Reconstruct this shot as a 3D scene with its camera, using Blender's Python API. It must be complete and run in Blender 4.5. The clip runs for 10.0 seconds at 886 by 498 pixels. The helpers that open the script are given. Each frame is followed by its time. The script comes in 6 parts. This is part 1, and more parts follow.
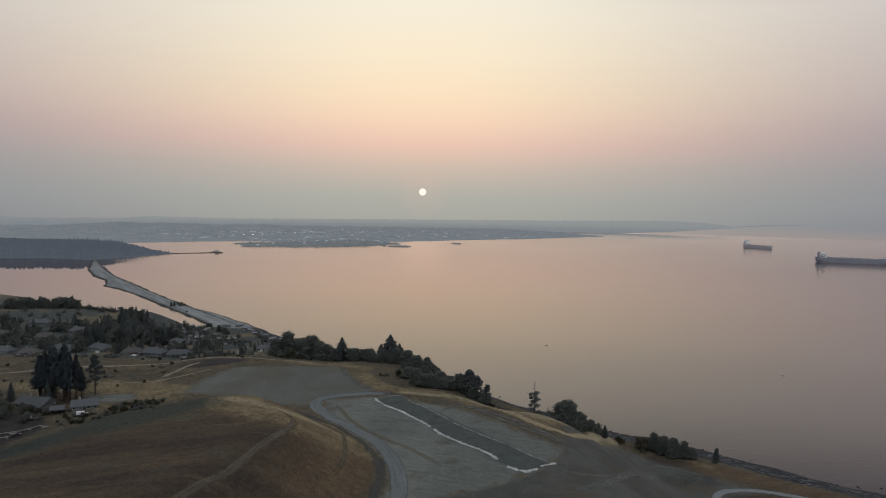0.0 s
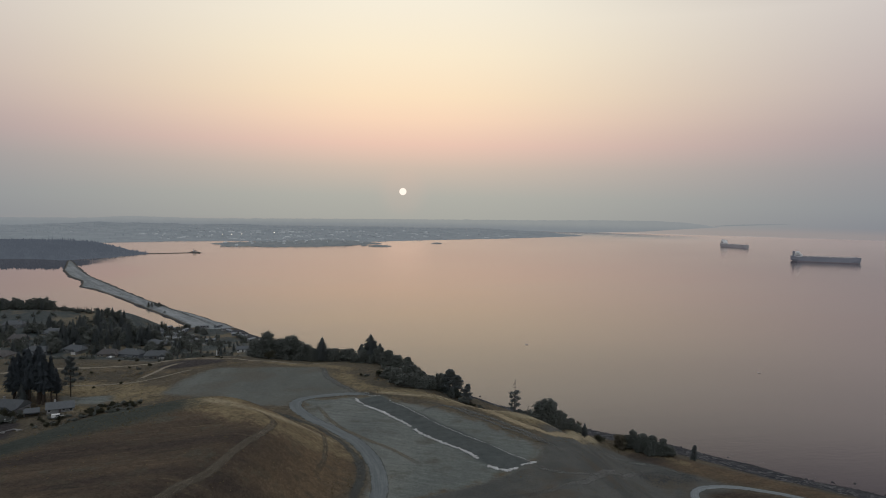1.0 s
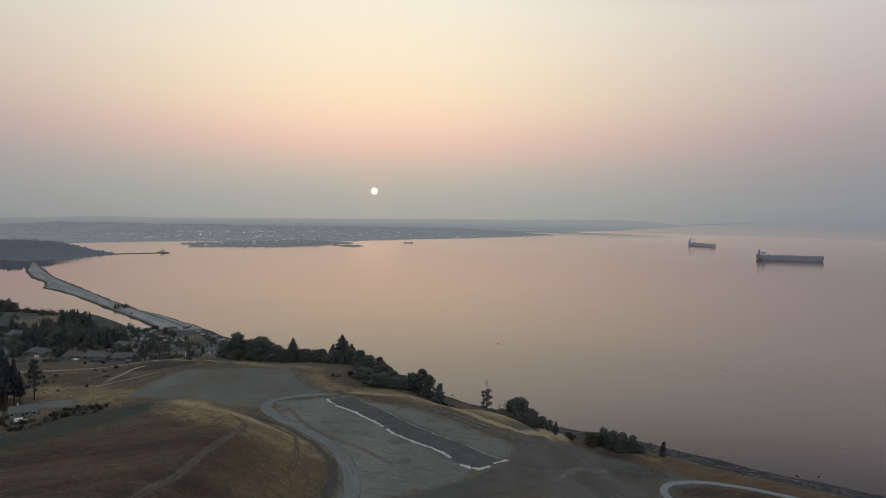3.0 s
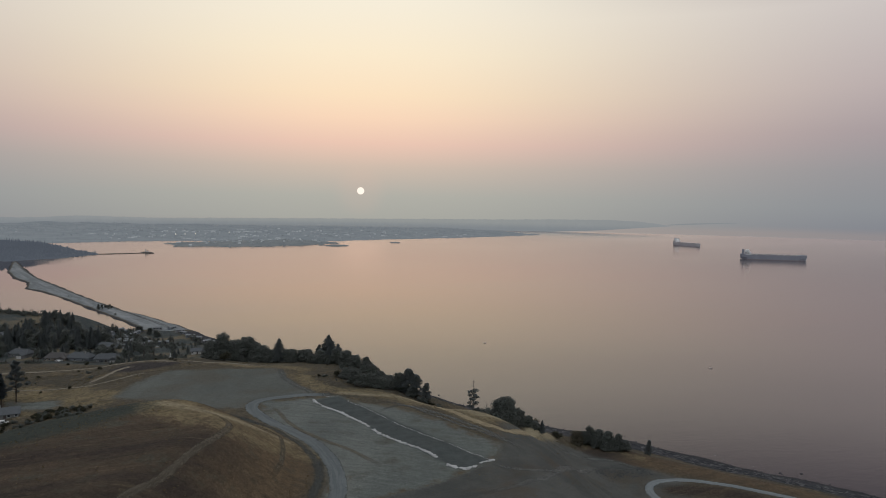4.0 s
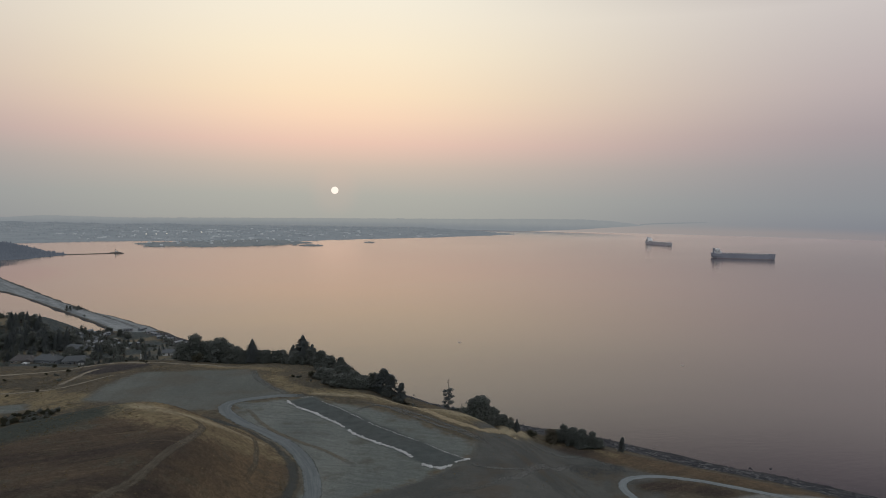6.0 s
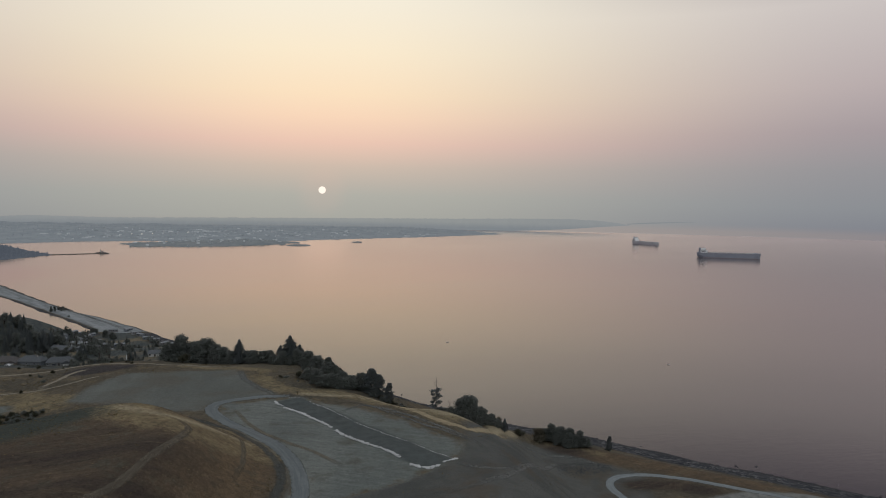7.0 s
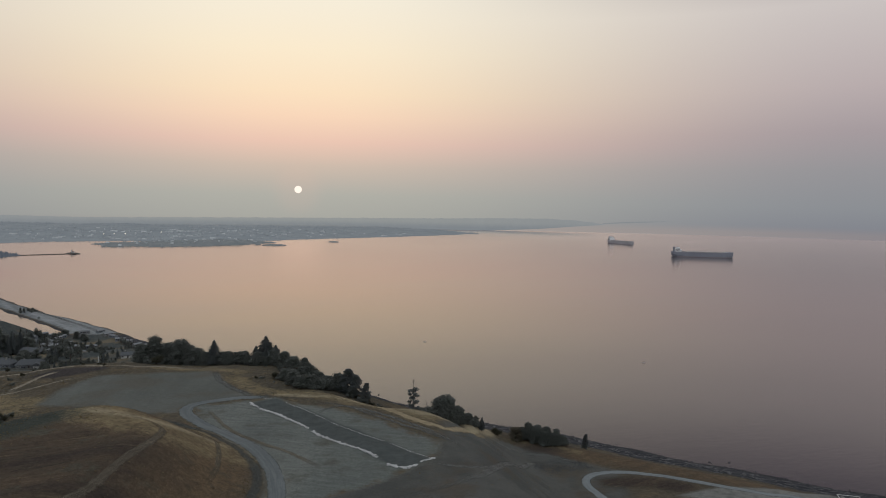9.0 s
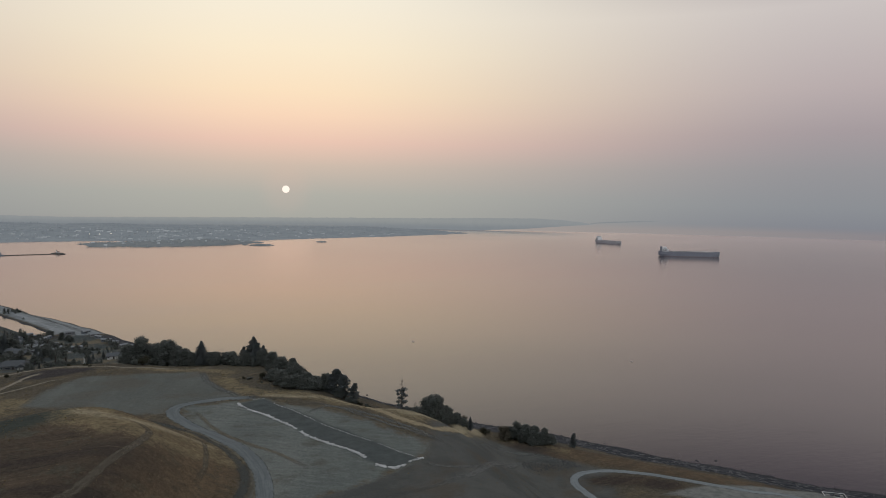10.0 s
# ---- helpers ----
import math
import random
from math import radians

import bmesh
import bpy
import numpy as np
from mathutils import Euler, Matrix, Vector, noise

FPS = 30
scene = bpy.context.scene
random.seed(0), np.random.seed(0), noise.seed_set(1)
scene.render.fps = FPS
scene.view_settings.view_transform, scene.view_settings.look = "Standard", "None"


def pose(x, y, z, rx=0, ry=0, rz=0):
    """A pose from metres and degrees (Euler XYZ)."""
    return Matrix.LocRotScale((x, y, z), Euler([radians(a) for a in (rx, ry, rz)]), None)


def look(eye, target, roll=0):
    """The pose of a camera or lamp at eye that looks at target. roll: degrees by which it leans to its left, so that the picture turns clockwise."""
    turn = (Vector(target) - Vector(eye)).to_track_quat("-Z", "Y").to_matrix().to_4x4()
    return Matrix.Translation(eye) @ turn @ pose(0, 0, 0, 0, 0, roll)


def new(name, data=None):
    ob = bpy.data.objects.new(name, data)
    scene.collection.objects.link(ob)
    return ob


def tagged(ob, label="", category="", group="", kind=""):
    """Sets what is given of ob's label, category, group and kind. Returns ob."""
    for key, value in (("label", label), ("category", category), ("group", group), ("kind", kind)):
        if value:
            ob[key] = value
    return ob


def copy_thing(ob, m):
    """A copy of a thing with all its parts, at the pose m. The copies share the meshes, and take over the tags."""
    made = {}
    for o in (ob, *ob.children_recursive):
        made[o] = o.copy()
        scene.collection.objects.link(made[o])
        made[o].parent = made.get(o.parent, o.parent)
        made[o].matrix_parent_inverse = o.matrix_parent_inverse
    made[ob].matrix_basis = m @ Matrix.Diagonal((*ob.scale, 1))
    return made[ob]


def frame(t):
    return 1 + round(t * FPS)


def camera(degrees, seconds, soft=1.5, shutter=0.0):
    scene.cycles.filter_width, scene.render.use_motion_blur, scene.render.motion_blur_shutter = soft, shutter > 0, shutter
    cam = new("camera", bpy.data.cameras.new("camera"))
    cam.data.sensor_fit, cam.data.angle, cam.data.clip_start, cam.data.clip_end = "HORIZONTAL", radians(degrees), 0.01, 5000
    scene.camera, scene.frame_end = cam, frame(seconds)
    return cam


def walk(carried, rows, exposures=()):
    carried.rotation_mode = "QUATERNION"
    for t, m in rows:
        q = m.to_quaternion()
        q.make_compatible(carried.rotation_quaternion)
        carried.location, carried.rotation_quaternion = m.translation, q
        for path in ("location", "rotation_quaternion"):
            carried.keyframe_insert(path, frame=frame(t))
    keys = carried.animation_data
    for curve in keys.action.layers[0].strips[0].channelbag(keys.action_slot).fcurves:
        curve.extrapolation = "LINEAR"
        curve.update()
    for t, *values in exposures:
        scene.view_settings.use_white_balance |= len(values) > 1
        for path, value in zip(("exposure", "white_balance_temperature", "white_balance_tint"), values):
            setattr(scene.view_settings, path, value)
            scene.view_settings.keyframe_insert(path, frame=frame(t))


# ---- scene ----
# Camera: a drone holding still 150 m above the sea and turning slowly to the right.
EYE = 150.0
cam = camera(64.2, 10.0, 1.0)
YAWS = [(0.0, 0.0), (0.5, -0.861), (1.0, -1.597), (1.5, -2.227), (2.0, -2.846), (2.5, -3.355), (3.25, -4.185), (4.0, -4.989), (4.5, -5.534), (5.0, -6.061),
        (5.5, -6.56), (6.25, -7.305), (7.0, -8.036), (7.5, -8.507), (8.0, -8.977), (8.5, -9.444), (9.0, -9.915), (9.5, -10.399), (10.0, -10.864)]
walk(cam, [(t, pose(0, 0, EYE, 0, 0, yaw) @ pose(0, 0, 0, 90 - 3.372) @ pose(0, 0, 0, 0, 0, 1.012)) for t, yaw in YAWS])

# ---- light: a smoky sunrise sky, and a weak low sun ----
SUN_AZ, SUN_EL = radians(1.724), radians(1.213)
SUN_DIR = Vector((-math.sin(SUN_AZ) * math.cos(SUN_EL), math.cos(SUN_AZ) * math.cos(SUN_EL), math.sin(SUN_EL)))


def lin(r, g, b):
    """A colour from 0 to 255 as linear light."""
    return tuple(((c / 255) / 12.92 if c <= 10 else (((c / 255) + 0.055) / 1.055) ** 2.4) for c in (r, g, b))


class Nodes:
    """A short hand for building node trees."""

    def __init__(self, tree):
        self.tree = tree
        tree.nodes.clear()

    def add(self, kind, ins=None, **props):
        node = self.tree.nodes.new(kind)
        for key, value in props.items():
            setattr(node, key, value)
        for key, value in (ins or {}).items():
            if isinstance(value, bpy.types.NodeSocket):
                self.tree.links.new(value, node.inputs[key])
            else:
                node.inputs[key].default_value = value
        return node

    def math(self, op, a, b=0.0, c=0.0, clamp=False):
        return self.add("ShaderNodeMath", {0: a, 1: b, 2: c}, operation=op, use_clamp=clamp).outputs[0]

    def vec(self, op, a, b=(0, 0, 0)):
        return self.add("ShaderNodeVectorMath", {0: a, 1: b}, operation=op)

    def ramp(self, fac, stops, smooth=False):
        node = self.add("ShaderNodeValToRGB", {0: fac})
        node.color_ramp.interpolation = "EASE" if smooth else "LINEAR"
        els = node.color_ramp.elements
        while len(els) < len(stops):
            els.new(0.5)
        for el, (at, col) in zip(els, stops):
            el.position = at
            el.color = (*col, 1) if len(col) == 3 else col
        return node.outputs[0]

    def mix(self, fac, a, b, blend="MIX"):
        node = self.add("ShaderNodeMix", data_type="RGBA", blend_type=blend)
        for key, value in ((0, fac), (6, a), (7, b)):
            if isinstance(value, bpy.types.NodeSocket):
                self.tree.links.new(value, node.inputs[key])
            else:
                node.inputs[key].default_value = (*value, 1) if isinstance(value, tuple) and len(value) == 3 else value
        return node.outputs[2]

    def noise(self, vector, scale, detail=4, rough=0.55):
        return self.add("ShaderNodeTexNoise", {"Vector": vector, "Scale": scale, "Detail": detail, "Roughness": rough}).outputs[0]

    def smooth(self, value, lo, hi):
        return self.add("ShaderNodeMapRange", {0: value, 1: lo, 2: hi, 3: 0.0, 4: 1.0}, interpolation_type="SMOOTHSTEP").outputs[0]


def haze_sky(n, way):
    """The colour of the smoke haze for a direction: by its height, and by its turn from the sun."""
    sep = n.add("ShaderNodeSeparateXYZ", {0: way})
    height = n.math("MULTIPLY", n.math("ARCSINE", sep.outputs[2]), 180 / math.pi)
    flat = n.vec("NORMALIZE", n.vec("MULTIPLY", way, (1, 1, 0)).outputs[0]).outputs[0]
    side = n.vec("DOT_PRODUCT", flat, (-math.sin(SUN_AZ), math.cos(SUN_AZ), 0)).outputs["Value"]
    turn = n.math("MULTIPLY", n.math("ARCCOSINE", n.math("MINIMUM", side, 1.0)), 180 / math.pi)
    hand = n.vec("DOT_PRODUCT", flat, (math.cos(SUN_AZ), math.sin(SUN_AZ), 0)).outputs["Value"]
    turn = n.math("MULTIPLY", turn, n.math("MULTIPLY_ADD", n.smooth(hand, -0.35, 0.35), 0.04, 0.96))
    fac = n.math("MULTIPLY_ADD", height, 1 / 40, 0.05, clamp=True)

    def stops(rows):
        return [(e / 40 + 0.05, lin(*c)) for e, c in rows]
    near = n.ramp(fac, stops([(-1.2, (169, 169, 162)), (0.8, (178, 177, 168)), (3.1, (199, 186, 174)), (5.0, (226, 195, 181)), (7.0, (240, 212, 188)), (8.8, (244, 223, 194)), (12.0, (246, 233, 207)),
                              (16.4, (244, 238, 221)), (26, (222, 210, 198)), (38, (172, 172, 180))]))
    far = n.ramp(fac, stops([(-1.2, (132, 135, 143)), (0.45, (142, 145, 150)), (3.1, (151, 150, 154)), (5.8, (166, 156, 160)), (8.9, (185, 173, 174)),
                             (14.5, (203, 195, 193)), (22, (130, 124, 136)), (38, (128, 128, 144))]))
    sky = n.mix(n.smooth(turn, 2.0, 43.0), near, far)
    zenith = n.mix(n.smooth(height, 26.0, 70.0), sky, lin(*ZENITH))
    back = n.mix(n.smooth(turn, 50.0, 140.0), zenith, lin(*BACKSKY))
    full = n.mix(n.smooth(height, 2.0, 25.0), n.mix(n.smooth(turn, 60.0, 150.0), zenith, lin(176, 176, 180)), back)
    # below the horizon the haze takes the colour of the sea that fades into it
    low = n.ramp(n.math("MULTIPLY_ADD", hand, 0.6, 0.3, clamp=True), [(0.1, lin(152, 150, 150)), (0.3, lin(176, 165, 156)), (0.5, lin(162, 154, 150)), (0.62, lin(152, 146, 146)), (0.74, lin(138, 134, 139))])
    return n.mix(n.smooth(height, -0.85, -1.6), full, low)


ZENITH, BACKSKY = (200, 207, 215), (226, 231, 238)
world = bpy.data.worlds.new("smoke_haze_sky")
scene.world = world
world.use_nodes = True
n = Nodes(world.node_tree)
way = n.add("ShaderNodeTexCoord").outputs["Generated"]
sky = haze_sky(n, way)
disc = n.smooth(n.vec("DOT_PRODUCT", way, tuple(SUN_DIR)).outputs["Value"], math.cos(radians(0.31)), math.cos(radians(0.26)))
glow = n.math("POWER", n.smooth(n.vec("DOT_PRODUCT", way, tuple(SUN_DIR)).outputs["Value"], math.cos(radians(3.0)), 1.0), 3.0)
sky = n.mix(n.math("MULTIPLY", glow, 0.10), sky, lin(235, 190, 170))
sky = n.mix(disc, sky, (1.15, 1.0, 0.88))
clear = n.add("ShaderNodeTexSky", sky_type="NISHITA", sun_disc=False, sun_elevation=SUN_EL, sun_rotation=-SUN_AZ, dust_density=6.0)
a = n.add("ShaderNodeBackground", {0: sky, 1: 0.97})
b = n.add("ShaderNodeBackground", {0: clear.outputs[0], 1: 0.012})
total = n.add("ShaderNodeAddShader", {0: a.outputs[0], 1: b.outputs[0]})
n.add("ShaderNodeOutputWorld", {0: total.outputs[0]})

sun = new("sun", bpy.data.lights.new("sun", "SUN"))
sun.data.energy, sun.data.angle, sun.data.color = 0.002, radians(5.0), (1.0, 0.62, 0.42)
sun.matrix_world = look((0, 0, 300), Vector((0, 0, 300)) - 100 * SUN_DIR)

# ---- materials ----
def material(name):
    mat = bpy.data.materials.new(name)
    mat.use_nodes = True
    return mat, Nodes(mat.node_tree)


def finish(n, colour, rough=0.8, bump=None, strength=0.3, distance=0.1, metal=0.0, spec=0.3, **more):
    ins = {"Base Color": colour, "Roughness": rough, "Metallic": metal, "Specular IOR Level": spec}
    if bump is not None:
        ins["Normal"] = n.add("ShaderNodeBump", {"Height": bump, "Strength": strength, "Distance": distance}).outputs[0]
    ins.update(more)
    n.add("ShaderNodeOutputMaterial", {0: n.add("ShaderNodeBsdfPrincipled", ins).outputs[0]})


def plain(name, colour, rough=0.7, vary=0.25, scale=0.6, metal=0.0, spec=0.3):
    """A painted or mineral surface with stains at two scales and a slight change from thing to thing."""
    mat, n = material(name)
    colour = tuple(0.84 * c for c in colour)
    at = n.add("ShaderNodeTexCoord").outputs["Object"]
    big, fine = n.noise(at, scale, 3), n.noise(at, scale * 9, 5)
    own = n.add("ShaderNodeObjectInfo").outputs["Random"]
    tone = n.math("ADD", n.math("MULTIPLY_ADD", big, vary, 1 - vary), n.math("MULTIPLY_ADD", fine, vary * 0.7, -vary * 0.35))
    tone = n.math("MULTIPLY", tone, n.math("MULTIPLY_ADD", own, 0.3, 0.9))
    col = n.mix(1.0, colour, n.add("ShaderNodeCombineColor", {0: tone, 1: tone, 2: tone}).outputs[0], "MULTIPLY")
    finish(n, col, rough, fine, 0.25, 0.05, metal, spec)
    return mat


def leafy(name, dark, light, hue=0.1):
    mat, n = material(name)
    geo = n.add("ShaderNodeNewGeometry")
    own = n.add("ShaderNodeObjectInfo").outputs["Random"]
    fac = n.math("ADD", n.math("MULTIPLY", geo.outputs["Random Per Island"], 0.6), n.math("MULTIPLY", own, 0.4))
    at = n.add("ShaderNodeTexCoord").outputs["Object"]
    fac = n.math("MULTIPLY_ADD", n.noise(at, 0.35, 3), 0.6, n.math("MULTIPLY_ADD", fac, 0.4, -0.05), clamp=True)
    tint = n.mix(fac, dark, light)
    front = n.add("ShaderNodeBsdfPrincipled", {"Base Color": tint, "Roughness": 0.85, "Specular IOR Level": 0.15})
    through_leaf = n.add("ShaderNodeBsdfTranslucent", {"Color": tint})
    n.add("ShaderNodeOutputMaterial", {0: n.add("ShaderNodeMixShader", {0: 0.6, 1: front.outputs[0], 2: through_leaf.outputs[0]}).outputs[0]})
    return mat


M_CONIFER = leafy("conifer_needles", (0.144, 0.162, 0.162), (0.176, 0.190, 0.186))
M_FIR = leafy("tall_fir_needles", (0.078, 0.094, 0.106), (0.108, 0.123, 0.132))
M_LEAF = leafy("oak_leaves", (0.158, 0.172, 0.158), (0.190, 0.200, 0.178))
M_PALE_LEAF = leafy("dry_pale_leaves", (0.12, 0.11, 0.085), (0.22, 0.20, 0.15))
M_SCRUB = leafy("dry_scrub", (0.055, 0.058, 0.040), (0.095, 0.090, 0.062))
M_BARK = plain("bark", (0.075, 0.06, 0.048), 0.95, 0.5, 1.5)
M_DEADWOOD = plain("dead_wood", (0.22, 0.2, 0.18), 0.9, 0.4, 1.2)

# Ground: dry grass, with gravel, straw, brown weeds, dark soil and beach where the plan lays them.
M_GROUND, n = material("ground_cover")
at = n.add("ShaderNodeNewGeometry").outputs["Position"]


def cover(name):
    return n.add("ShaderNodeAttribute", attribute_name=name).outputs["Fac"]


patch, tuft, grain, smear = n.noise(at, 0.02, 5, 0.6), n.noise(at, 0.22, 6, 0.65), n.noise(at, 1.6, 4, 0.7), n.noise(n.vec("MULTIPLY", at, (0.05, 0.012, 0.05)).outputs[0], 1.0, 5, 0.6)


clod, speck = n.noise(at, 0.55, 5, 0.75), n.noise(at, 0.11, 6, 0.7)


def edge(value, wide, rough=6.0):
    ragged = n.math("ADD", value, n.math("ADD", n.math("MULTIPLY_ADD", tuft, rough, -rough / 2), n.math("MULTIPLY_ADD", grain, rough * 0.6, -rough * 0.3)))
    return n.smooth(ragged, -wide, wide)


def tone(base, lo, hi, by):
    return n.mix(1.0, base, n.ramp(by, [(0.3, (lo,) * 3), (0.72, (hi,) * 3)]), "MULTIPLY")


sweep = n.noise(n.vec("MULTIPLY", n.add("ShaderNodeMapping", {"Vector": at, "Rotation": (0, 0, radians(-28))}).outputs[0], (0.014, 0.09, 0.05)).outputs[0], 1.0, 6, 0.62)
grass = n.mix(n.smooth(patch, 0.38, 0.62), (0.104, 0.091, 0.068), (0.140, 0.117, 0.082))
grass = n.mix(n.smooth(tuft, 0.45, 0.75), grass, (0.082, 0.078, 0.056))
grass = n.mix(n.smooth(speck, 0.52, 0.64), grass, (0.172, 0.136, 0.086))
col = tone(tone(grass, 0.55, 1.3, clod), 0.7, 1.25, grain)
olive = tone(n.mix(n.smooth(n.noise(at, 0.045, 6, 0.65), 0.4, 0.62), (0.094, 0.097, 0.088), (0.130, 0.130, 0.116)), 0.8, 1.15, grain)
olive = n.mix(n.math("MULTIPLY", n.smooth(n.noise(at, 0.03, 5, 0.65), 0.5, 0.64), 0.7), olive, tone((0.112, 0.092, 0.068), 0.75, 1.2, clod))
col = n.mix(edge(cover("olive"), 5.0, 12.0), col, olive)
brown = n.mix(n.smooth(sweep, 0.36, 0.66), (0.062, 0.049, 0.040), (0.122, 0.090, 0.061))
wisp = n.noise(n.vec("MULTIPLY", n.add("ShaderNodeMapping", {"Vector": at, "Rotation": (0, 0, radians(-20))}).outputs[0], (0.03, 0.26, 0.1)).outputs[0], 1.0, 6, 0.7)
brown = n.mix(n.smooth(wisp, 0.57, 0.70), brown, (0.160, 0.124, 0.080))
brown = n.mix(n.smooth(wisp, 0.42, 0.32), brown, (0.058, 0.050, 0.038))
brown = n.mix(n.smooth(tuft, 0.5, 0.72), brown, (0.088, 0.074, 0.053))
shoulder = n.mix(n.smooth(sweep, 0.35, 0.65), (0.046, 0.056, 0.047), (0.064, 0.071, 0.058))
col = n.mix(edge(cover("shoulder"), 5.0, 12.0), col, tone(shoulder, 0.75, 1.2, clod))
garden = n.mix(n.smooth(tuft, 0.35, 0.65), (0.062, 0.074, 0.074), (0.100, 0.108, 0.100))
col = n.mix(edge(cover("garden"), 5.0, 14.0), col, tone(n.mix(n.smooth(patch, 0.46, 0.6), garden, (0.190, 0.158, 0.105)), 0.75, 1.2, grain))
brown = n.mix(n.smooth(n.math("MULTIPLY_ADD", sweep, 0.5, n.math("MULTIPLY", speck, 0.5)), 0.53, 0.64), brown, (0.108, 0.102, 0.076))
brown = n.mix(n.math("MULTIPLY", n.smooth(n.math("ADD", cover("rust"), n.math("MULTIPLY_ADD", speck, 40.0, -20.0)), -14.0, 16.0), 0.75), brown, n.mix(n.smooth(tuft, 0.4, 0.66), (0.205, 0.142, 0.082), (0.120, 0.090, 0.058)))
col = n.mix(edge(cover("brown"), 4.0, 9.0), col, tone(tone(brown, 0.7, 1.25, clod), 0.7, 1.25, grain))
straw = n.mix(n.smooth(tuft, 0.35, 0.7), (0.34, 0.268, 0.150), (0.21, 0.166, 0.096))
ragged = n.smooth(n.math("MULTIPLY_ADD", clod, 0.6, n.math("MULTIPLY", speck, 0.5)), 0.46, 0.64)
col = n.mix(n.math("MULTIPLY", edge(cover("straw"), 4.0, 16.0), n.math("MULTIPLY_ADD", ragged, 0.8, 0.2)), col, tone(straw, 0.8, 1.15, grain))
lip = n.mix(n.smooth(tuft, 0.4, 0.65), (0.40, 0.335, 0.215), (0.27, 0.225, 0.145))
col = n.mix(edge(cover("lip"), 2.0, 4.5), col, tone(lip, 0.75, 1.2, clod))
gravel = n.mix(n.smooth(smear, 0.35, 0.7), (0.166, 0.180, 0.163), (0.216, 0.229, 0.204))
rake = n.noise(n.vec("MULTIPLY", n.add("ShaderNodeMapping", {"Vector": at, "Rotation": (0, 0, radians(20))}).outputs[0], (0.05, 0.55, 0.2)).outputs[0], 1.0, 6, 0.7)
gravel = tone(gravel, 0.8, 1.2, rake)
gravel = n.mix(n.smooth(n.noise(at, 0.09, 4), 0.5, 0.75), gravel, (0.130, 0.132, 0.108))
col = n.mix(edge(cover("gravel"), 1.6, 3.5), col, tone(tone(gravel, 0.82, 1.15, clod), 0.75, 1.2, grain))
fringe = n.math("MULTIPLY", n.smooth(cover("gravel"), 4.5, 0.5), n.math("MULTIPLY", n.smooth(cover("gravel"), -1.0, 1.0), n.smooth(speck, 0.42, 0.58)))
col = n.mix(fringe, col, tone((0.135, 0.108, 0.070), 0.7, 1.3, clod))
field = n.mix(n.smooth(smear, 0.35, 0.7), (0.140, 0.147, 0.130), (0.178, 0.185, 0.164))
field = n.mix(n.math("MULTIPLY", n.smooth(n.noise(at, 0.035, 5, 0.6), 0.44, 0.62), 0.7), field, (0.140, 0.130, 0.104))
col = n.mix(edge(cover("field"), 3.0, 9.0), col, tone(tone(field, 0.85, 1.12, clod), 0.8, 1.15, grain))
col = n.mix(edge(cover("soil"), 2.5, 9.0), col, tone((0.052, 0.046, 0.044), 0.6, 1.5, clod))
col = n.mix(edge(cover("dark"), 1.5, 4.0), col, tone((0.098, 0.110, 0.104), 0.75, 1.2, tuft))
sand = n.mix(n.smooth(tuft, 0.4, 0.65), (0.25, 0.25, 0.225), (0.17, 0.175, 0.155))
col = n.mix(edge(cover("sand"), 2.0, 6.0), col, tone(sand, 0.8, 1.15, grain))
drawn = n.noise(n.vec("MULTIPLY", n.add("ShaderNodeMapping", {"Vector": at, "Rotation": (0, 0, radians(-125))}).outputs[0], (0.009, 0.11, 0.05)).outputs[0], 1.0, 6, 0.7)
spit = n.mix(n.smooth(drawn, 0.38, 0.62), (0.325, 0.338, 0.332), (0.215, 0.230, 0.230))
col = n.mix(edge(cover("spit"), 2.0, 6.0), col, tone(spit, 0.75, 1.2, speck))
beach = n.mix(n.smooth(n.noise(n.vec("MULTIPLY", n.add("ShaderNodeMapping", {"Vector": at, "Rotation": (0, 0, radians(44))}).outputs[0], (0.12, 0.6, 0.3)).outputs[0], 1.0, 6, 0.75), 0.4, 0.62), (0.036, 0.038, 0.043), (0.098, 0.098, 0.102))
col = n.mix(edge(cover("beach"), 2.0, 8.0), col, tone(beach, 0.7, 1.2, grain))
col = n.mix(1.0, col, (0.84, 0.85, 0.86), "MULTIPLY")
finish(n, col, 0.95, n.math("ADD", n.math("MULTIPLY", tuft, 1.5), n.math("ADD", clod, grain)), 0.9, 0.6, spec=0.1)


